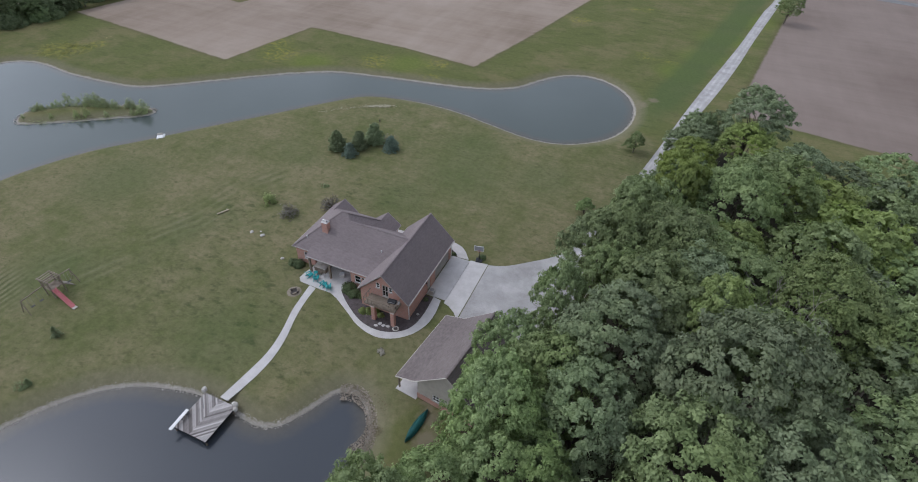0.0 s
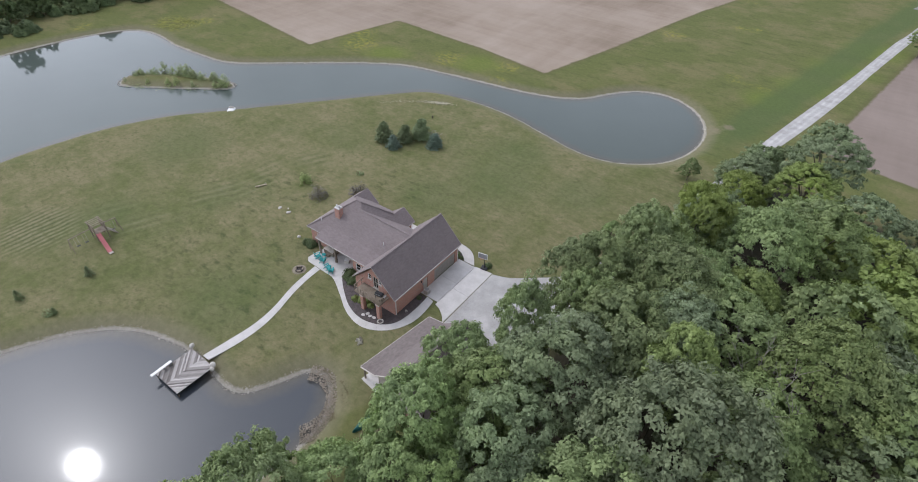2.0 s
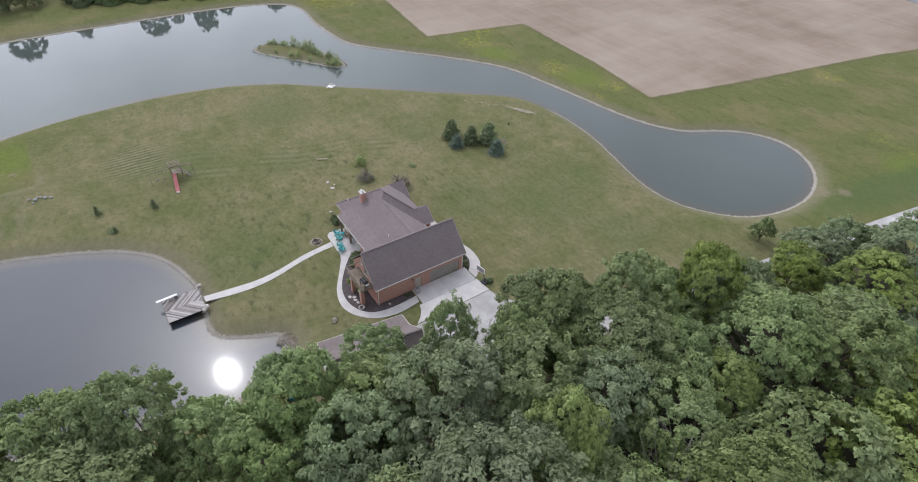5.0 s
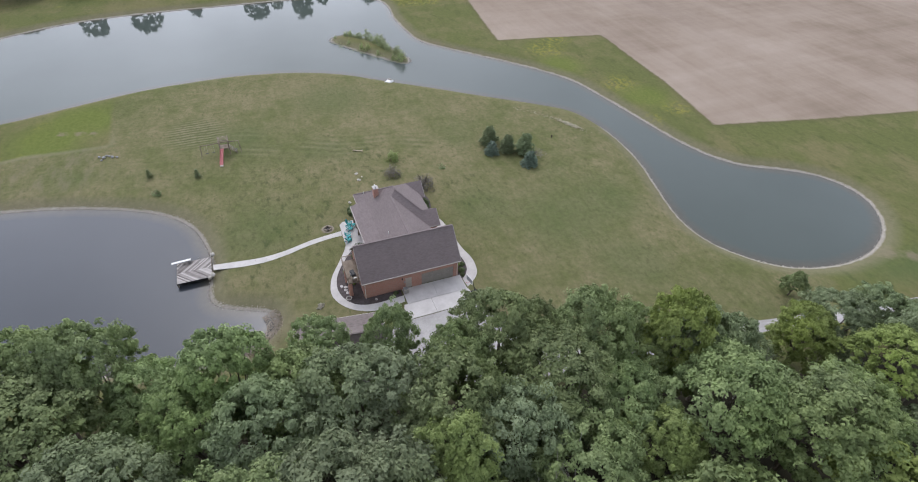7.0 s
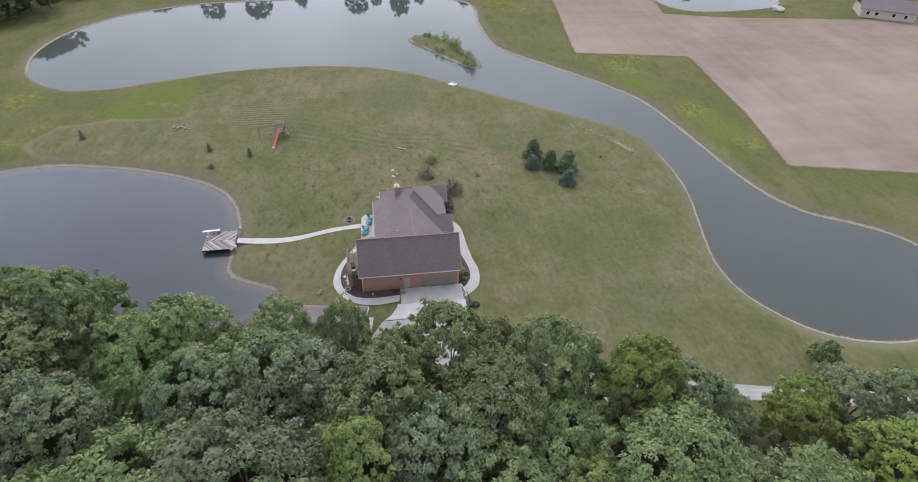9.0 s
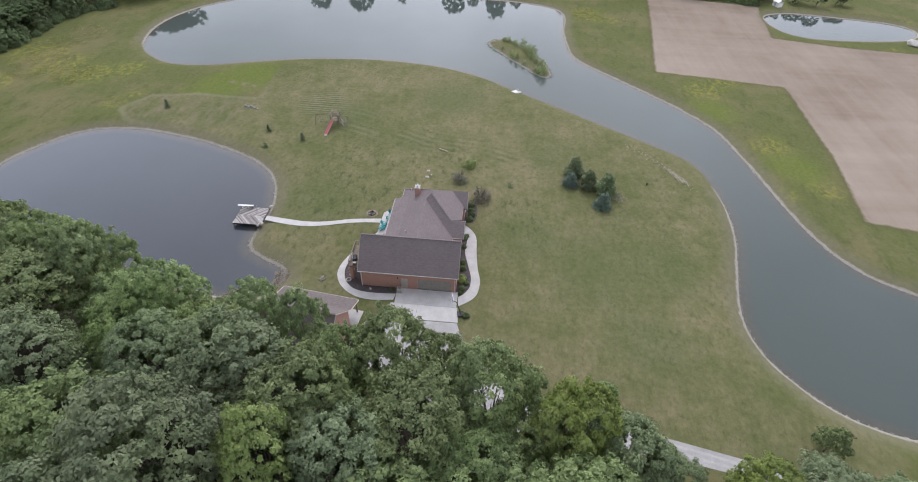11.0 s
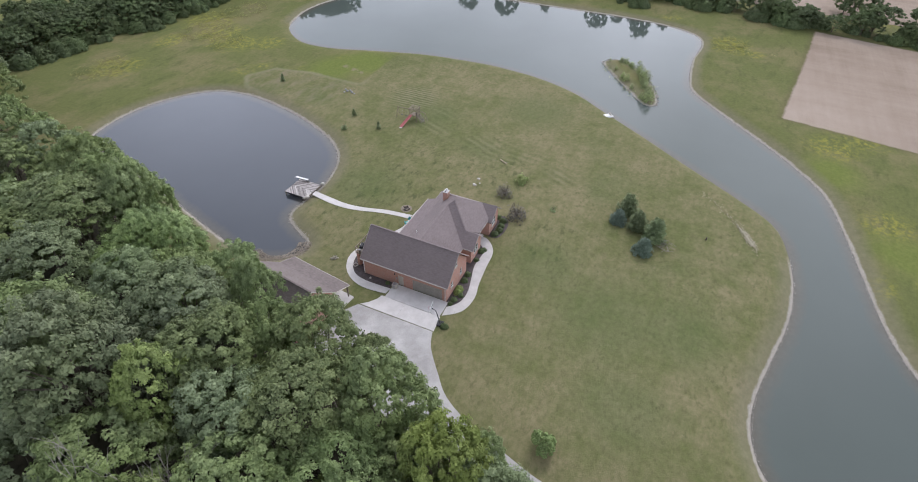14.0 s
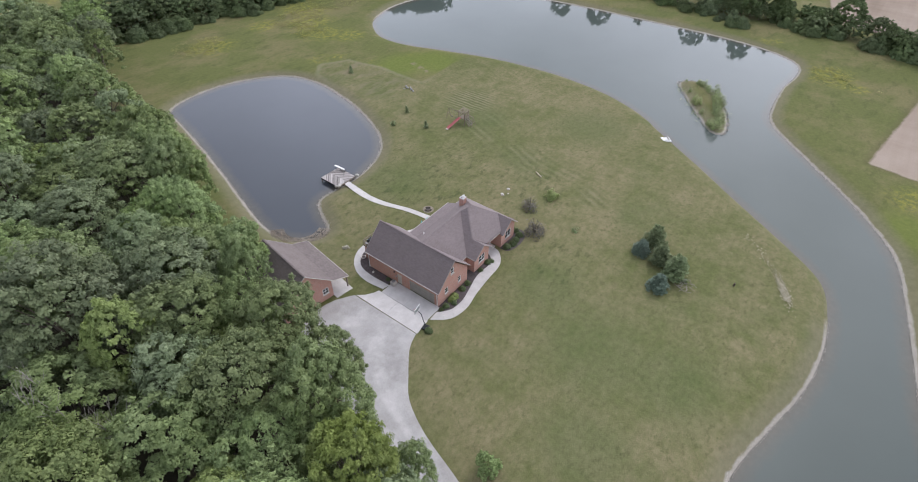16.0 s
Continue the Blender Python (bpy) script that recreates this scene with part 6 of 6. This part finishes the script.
def rock(name, x, y, r, label, material=None, flat=0.6, z=0.0, group=""):
    rng = np.random.default_rng(int(abs(x * 31 + y * 17) * 10))
    bm = bmesh.new()
    bmesh.ops.create_icosphere(bm, subdivisions=2, radius=r)
    for v in bm.verts:
        k = 1 + 0.28 * noise.noise(v.co * (1.6 / r) + Vector((x, y, 0)))
        v.co = Vector((v.co.x * k, v.co.y * k * 0.8, v.co.z * k * flat))
    ob = part(name, bm, material or BOULDER, None)
    ob.matrix_basis = pose(x, y, z + r * flat * 0.45, 0, 0, float(rng.uniform(0, 360)))
    return tagged(ob, label, "rock", group)


def adirondack(x, y, turn):
    t = thing("adirondack_chair", "teal plastic slatted garden chair on the patio", "chair", "chairs on the patio", pose(x, y, 0.06, 0, 0, turn))
    for sx in (-0.3, 0.3):
        part("front_leg", box(sx - 0.05, sx + 0.05, -0.42, -0.33, 0, 0.52), TEAL, t)
        part("rear_leg", beam((sx, -0.38, 0.3), (sx, 0.5, 0.02), 0.04, 0.12), TEAL, t)
        part("arm", box(sx - 0.09, sx + 0.09, -0.48, 0.3, 0.52, 0.56, None, 0.01), TEAL, t)
    for j in range(5):
        part("seat_slat", box(-0.28, 0.28, -0.42 + j * 0.13, -0.31 + j * 0.13, 0.36 - j * 0.035, 0.385 - j * 0.035), TEAL, t)
    for j in range(5):
        u = -0.24 + j * 0.12
        part("back_slat", beam((u, 0.18, 0.2), (u * 1.15, 0.5, 0.98 - abs(u) * 0.35), 0.105, 0.025), TEAL, t)
    return t


for x, y, a in ((-16.9, 1.75, 150), (-15.6, 1.5, 200), (-14.0, 0.95, 170), (-13.0, 0.75, 215)):
    adirondack(x, y, a)
tb = thing("side_table", "small round teal table between the chairs", "table", m=pose(-16.2, 2.35, 0.06))
part("tabletop", beam((0, 0, 0.48), (0, 0, 0.52), 0.6, 0.6, 18), TEAL, tb)
for k in range(4):
    a = k * math.pi / 2
    part("leg", beam((0.24 * math.cos(a), 0.24 * math.sin(a), 0), (0.18 * math.cos(a), 0.18 * math.sin(a), 0.48), 0.05), TEAL, tb)
tub = thing("hot_tub", "square hot tub with a pale vinyl cover under the porch", "hot tub", m=pose(-16.0, 3.9, 0.06))
part("cabinet", box(-0.95, 0.95, -0.85, 0.85, 0, 0.78, None, 0.06), WOOD, tub)
part("cover", box(-1.0, -0.01, -0.9, 0.9, 0.785, 0.9, None, 0.03), TAN, tub, "pale vinyl cover half")
part("cover", box(0.01, 1.0, -0.9, 0.9, 0.785, 0.9, None, 0.03), TAN, tub, "pale vinyl cover half")
part("step", box(-0.5, 0.5, -1.25, -0.9, 0, 0.35, None, 0.03), WOOD, tub)
bx = thing("deck_box", "small pale storage box by the porch wall", "storage box", m=pose(-12.6, 3.6, 0.06, 0, 0, 20))
part("body", box(-0.35, 0.35, -0.28, 0.28, 0, 0.55, None, 0.02), TAN, bx)
part("lid", box(-0.38, 0.38, -0.31, 0.31, 0.555, 0.62, None, 0.02), WHITE, bx)
ac = thing("air_conditioner", "pale outdoor air-conditioning unit beside the side door", "air conditioner", m=pose(0.45, 6.05, 0.05))
part("body", box(-0.36, 0.36, -0.36, 0.36, 0, 0.75, None, 0.03), TAN, ac)
part("fan_guard", beam((0, 0, 0.75), (0, 0, 0.79), 0.6, 0.58, 16), STEEL, ac)
for k in range(6):
    part("louvre", box(0.362, 0.372, -0.3, 0.3, 0.1 + k * 0.1, 0.14 + k * 0.1), STEEL, ac)

hoop = thing("basketball_stand", "portable basketball stand with clear backboard and black base", "basketball hoop", m=pose(3.9, 15.15, 0.03, 0, 0, 12))
part("base", box(-0.5, 0.5, -0.35, 0.6, 0, 0.22, None, 0.06), BLACK, hoop, "black water-filled base")
part("pole", beam((0, 0.1, 0.2), (0, -0.45, 2.7), 0.11, 0.1, 10), BLACK, hoop)
part("brace", beam((0, 0.5, 0.2), (0, -0.2, 1.5), 0.05, 0.05, 6), BLACK, hoop)
part("arm", beam((0, -0.45, 2.6), (0, -1.0, 3.1), 0.07), BLACK, hoop)
bb = part("backboard", box(-0.66, 0.66, -1.06, -1.03, 2.9, 3.75), BOARD, hoop, "clear grey backboard")
for q in ((-0.7, 0.7, 2.86, 2.92), (-0.7, 0.7, 3.72, 3.78)):
    part("rim_bar", box(q[0], q[1], -1.08, -1.01, q[2], q[3]), WHITE, bb)
for x in (-0.68, 0.68):
    part("rim_bar", box(x - 0.03, x + 0.03, -1.08, -1.01, 2.92, 3.72), WHITE, bb)


def ring(name, radius, tube, z, material, parent, centre=(0, 0), n=20):
    bm = bmesh.new()
    rows_ = []
    for i in range(n):
        a = 2 * math.pi * i / n
        rows_.append([bm.verts.new((centre[0] + (radius + tube * math.cos(b)) * math.cos(a), centre[1] + (radius + tube * math.cos(b)) * math.sin(a), z + tube * math.sin(b))) for b in (0, 1.57, 3.14, 4.71)])
    for i in range(n):
        for k in range(4):
            j, l = (i + 1) % n, (k + 1) % 4
            bm.faces.new((rows_[i][k], rows_[j][k], rows_[j][l], rows_[i][l]))
    return part(name, bm, material, parent)


ring("hoop", 0.23, 0.02, 3.05, RED, hoop, (0, -1.32))

fire = thing("fire_pit", "round stone fire pit with ash on bare ground", "fire pit", m=pose(-17.0, -1.7, 0))
part("bare_earth", beam((0, 0, -0.05), (0, 0, 0.015), 2.0, 2.0, 22), EARTH, fire, "ring of bare earth and gravel")
part("ash", beam((0, 0, 0.0), (0, 0, 0.06), 0.85, 0.8, 16), ASH, fire)
for k in range(12):
    a = k * math.pi / 6
    part("stone", box(-0.11, 0.11, -0.15, 0.15, 0, 0.26, Matrix.Translation((0.52 * math.cos(a), 0.52 * math.sin(a), 0)) @ Matrix.Rotation(a, 4, "Z"), 0.03), ASH if k % 3 == 0 else RUBBLE, fire)

for x, y, r in ((-3.7, -2.3, 0.28), (-3.35, -1.8, 0.3), (-2.8, -1.9, 0.28), (-2.2, -1.8, 0.28)):
    rock("stepping_stone", x, y, r, "flat pale stepping stone in the mulch", CONCRETE, 0.16, 0.02, "stepping stones")
planter = thing("planter", "round stone planter with dark soil in the mulch bed", "planter", m=pose(-1.0, -1.85, 0.03))
ring("rim", 0.36, 0.09, 0.16, BOULDER, planter)
part("soil", beam((0, 0, 0), (0, 0, 0.14), 0.66, 0.66, 16), MULCH, planter)
for x, y, r, f in ((-30.89, 6.25, 0.34, 0.4), (-28.81, 6.24, 0.4, 0.4), (-29.71, 6.95, 0.16, 0.4), (-22.72, 3.2, 0.3, 0.5), (0.4, 1.7, 0.22, 0.7), (-12.01, -19.23, 0.42, 0.8), (-16.54, -19.12, 0.4, 0.8), (-11.61, -19.63, 0.32, 0.8), (-112.78, 138.42, 2.2, 0.45)):
    rock("rock", x, y, r, "pale weathered field stone", None, f)

for x, y, r in ((-51.05, -37.2, 0.3), (-50.58, -36.38, 0.4), (-50.89, -35.58, 0.28), (-50.41, -34.99, 0.36), (-50.12, -34.2, 0.3), (-51.28, -36.07, 0.22), (-49.79, -36.68, 0.24)):
    rock("rubble_stone", x, y, r, "grey broken stone in a low heap", STEEL_STONE, 0.55, 0.0, "rubble heap")

clump = thing("dry_grass_clump", "pale dry grass clump on the lawn", "grass", m=pose(-0.9, -5.8, 0))
new("blades", bush_mesh("blades", 120, 0.7, 0.35, 26, 22, 0.2, DRY_PALE)).parent = clump
new("stubble", stems("stubble", 6, 0.6, 0.4, 30, DEAD, 0.04)).parent = clump
LOGWOOD = plain("peeled_orange_wood", (0.38, 0.30, 0.20), (0.56, 0.48, 0.36), 1.5, 0.9, fine=14)
log = thing("log", "fallen pale log lying on the lawn", "log", m=pose(-38.36, 8.29, 0.12, 0, 0, 62))
part("stem", beam((-0.95, 0, 0), (1.0, 0, 0.05), 0.26, 0.18, 9), LOGWOOD, log)
part("branch", beam((0.4, 0, 0), (0.9, 0.5, 0.1), 0.1, 0.05, 6), DEAD, log)
part("cut_end", beam((-0.97, 0, 0), (-0.95, 0, 0), 0.25, 0.25, 9), TAN, log)
stake = thing("stake", "short dark stump standing in the lawn", "stump", m=pose(-31.46, 47.27, 0))
part("stem", beam((0, 0, -0.1), (0, 0, 0.45), 0.3, 0.24, 8), BARK, stake)

brush = thing("brush_pile", "heap of bare pale branches beside the spruces", "brush pile", m=pose(-26.3, 41.3, 0))
rb = random.Random(11)
for k in range(22):
    a = rb.uniform(0, 6.28)
    c = Vector((rb.uniform(-1.1, 1.1), rb.uniform(-0.9, 0.9), rb.uniform(0.1, 0.5)))
    d = Vector((math.cos(a), math.sin(a), rb.uniform(-0.15, 0.35))) * rb.uniform(0.4, 1.1)
    part("branch", beam(c - d, c + d, rb.uniform(0.04, 0.12), 0.03, 5), DEAD, brush)

raft = thing("pedal_boat", "small white boat drawn up at the lake's edge", "boat", m=pose(-66.95, 22.62, LAKE_Z + 0.35, 0, 0, 40))
for x in (-0.45, 0.45):
    part("hull", box(x - 0.28, x + 0.28, -1.1, 1.1, 0, 0.35, None, 0.12), WHITE, raft)
part("deck", box(-0.6, 0.6, -0.8, 0.6, 0.35, 0.45, None, 0.03), WHITE, raft)
part("seat_back", box(-0.5, 0.5, 0.4, 0.52, 0.45, 0.85, None, 0.04), TAN, raft)


def canoe_hull(length, width, depth):
    bm = bmesh.new()
    n, k = 14, 7
    rows_ = []
    for i in range(n + 1):
        u = i / n * 2 - 1
        w = width / 2 * max(1 - abs(u) ** 2.4, 0.02)
        rise = 0.16 * abs(u) ** 3
        rows_.append([bm.verts.new((w * math.sin((j / (k - 1) - 0.5) * math.pi), u * length / 2, depth + rise - (depth + rise * 0.7) * (1 - abs((j / (k - 1) - 0.5) * 2) ** 2.2))) for j in range(k)])
    for i in range(n):
        for j in range(k - 1):
            bm.faces.new((rows_[i][j], rows_[i + 1][j], rows_[i + 1][j + 1], rows_[i][j + 1]))
    bmesh.ops.solidify(bm, geom=bm.faces[:], thickness=0.025)
    return bm


canoe = thing("canoe", "green canoe lying upside down on the grass near the barn", "canoe", m=pose(7.72, -13.1, 0.5, 180, 0, -7))
part("hull", canoe_hull(4.6, 0.95, 0.42), CANOE_GREEN, canoe, smooth=True)
for y in (-0.9, 0.9):
    part("thwart", beam((-0.4, y, 0.38), (0.4, y, 0.38), 0.06, 0.03), WOOD, canoe)

# swing set with tower and slide
ps = thing("swing_set", "weathered timber swing set with tower and faded red slide", "swing set", m=pose(-45.53, -15.35, 0, 0, 0, 0))
TX, TY = 0.75, 0.8
for x in (-TX, TX):
    for y in (-TY, TY):
        part("tower_post", box(x - 0.06, x + 0.06, y - 0.06, y + 0.06, -0.1, 2.9), WOOD, ps)
part("deck", box(-TX, TX, -TY, TY, 1.35, 1.43), WOOD, ps)
for z in (1.9, 2.25):
    for y in (-TY, TY):
        part("guard_rail", box(-TX, TX, y - 0.03, y + 0.03, z - 0.06, z + 0.06), WOOD, ps)
    part("guard_rail", box(-TX - 0.03, -TX + 0.03, -TY, TY, z - 0.06, z + 0.06), WOOD, ps)
for y in (-TY, TY):
    part("roof_beam", box(-1.2, 1.2, y - 0.04, y + 0.04, 2.82, 2.95), WOOD, ps)
for k in range(5):
    part("roof_slat", box(-1.0 + k * 0.45, -0.86 + k * 0.45, -1.0, 1.0, 2.96, 3.0), WOOD, ps)
slide = part("slide", slab([(TX, -0.75, 1.43), (TX, -0.2, 1.43), (4.4, -0.75, 0.22), (4.4, -1.3, 0.22)], 0.05), SLIDE_RED, ps, "faded red plastic slide")
for dy in (0.0, -0.55):
    part("slide_edge", beam((TX, -0.2 + dy, 1.5), (4.4, -0.75 + dy, 0.3), 0.05, 0.16), SLIDE_RED, slide)
part("slide_end", box(4.35, 4.8, -1.3, -0.72, 0.1, 0.2, None, 0.03), TAN, slide, "sun-bleached slide end")
for s, far in ((-1, 4.2), (1, 2.7)):
    part("swing_beam", beam((0, s * TY, 2.3), (0.1, s * far, 2.25), 0.09, 0.11), WOOD, ps)
    for x in (-0.95, 0.95):
        part("a_frame_leg", beam((0.1, s * (far - 0.1), 2.28), (x * 0.8, s * (far + 0.05), 0), 0.075), WOOD, ps)
    part("a_frame_brace", beam((-0.42, s * far, 1.1), (0.52, s * far, 1.1), 0.06), WOOD, ps)
    for k in (0.38, 0.72) if s < 0 else (0.6,):
        yy = s * (TY + (far - TY) * k)
        sw_ = part("swing", box(-0.12, 0.16, yy - 0.24, yy + 0.24, 0.5, 0.54), BLACK, ps)
        for d in (-0.22, 0.22):
            part("chain", beam((0.02, yy + d, 0.52), (0.05, yy + d, 2.22), 0.02, 0.02, 5), STEEL, sw_)
for k in range(6):
    part("climbing_rung", beam((-0.7, TY + 1.15 - k * 0.21, 0.15 + k * 0.24), (0.7, TY + 1.15 - k * 0.21, 0.15 + k * 0.24), 0.07), DEAD, ps)
for x in (-0.7, 0.0, 0.7):
    part("climbing_rail", beam((x, TY + 1.3, -0.05), (x, TY, 1.4), 0.08), WOOD, ps)
for x in (-0.6, 0.1, 0.7):
    part("side_board", box(x - 0.09, x + 0.09, TY + 0.03, TY + 0.07, 1.4, 2.35), BLACK if x > 0.5 else WOOD, ps)
part("ladder", beam((-TX - 0.6, 0, 0), (-TX, 0, 1.4), 0.5, 0.06), WOOD, ps)

# a house and a shed beyond the tilled field
fh = thing("far_house", "low tan house with brown roof beyond the field", "house", m=pose(-106, 172, 0, 0, 0, 65))
part("wall", box(-8, 8, -4.5, 4.5, 0, 2.8), SIDING, fh)
part("roof", slab([(-8.6, -5.1, 2.7), (8.6, -5.1, 2.7), (8.6, 0, 5.2), (-8.6, 0, 5.2)], 0.15), SHINGLE, fh)
part("roof", slab([(8.6, 5.1, 2.7), (-8.6, 5.1, 2.7), (-8.6, 0, 5.2), (8.6, 0, 5.2)], 0.15), SHINGLE, fh)
for x in (-6, -3.5, 1.5, 5):
    w = part("window", box(x - 0.55, x + 0.55, -4.56, -4.5, 0.9, 2.1), WHITE, fh)
    part("pane", box(x - 0.47, x + 0.47, -4.58, -4.56, 0.98, 2.02), GLASS, w)
shed = thing("shed", "small white garden shed beyond the field", "shed", m=pose(-142, 109.5, 0, 0, 0, 20) @ Matrix.Diagonal((0.8, 0.8, 0.75, 1)))
part("wall", box(-1.6, 1.6, -1.2, 1.2, 0, 2.0), WHITE, shed)
part("roof", slab([(-1.8, -1.4, 1.95), (1.8, -1.4, 1.95), (1.8, 0, 2.9), (-1.8, 0, 2.9)], 0.1), STEEL, shed)
part("roof", slab([(1.8, 1.4, 1.95), (-1.8, 1.4, 1.95), (-1.8, 0, 2.9), (1.8, 0, 2.9)], 0.1), STEEL, shed)
part("door", box(-0.5, 0.5, -1.25, -1.2, 0, 1.8), TAN, shed)
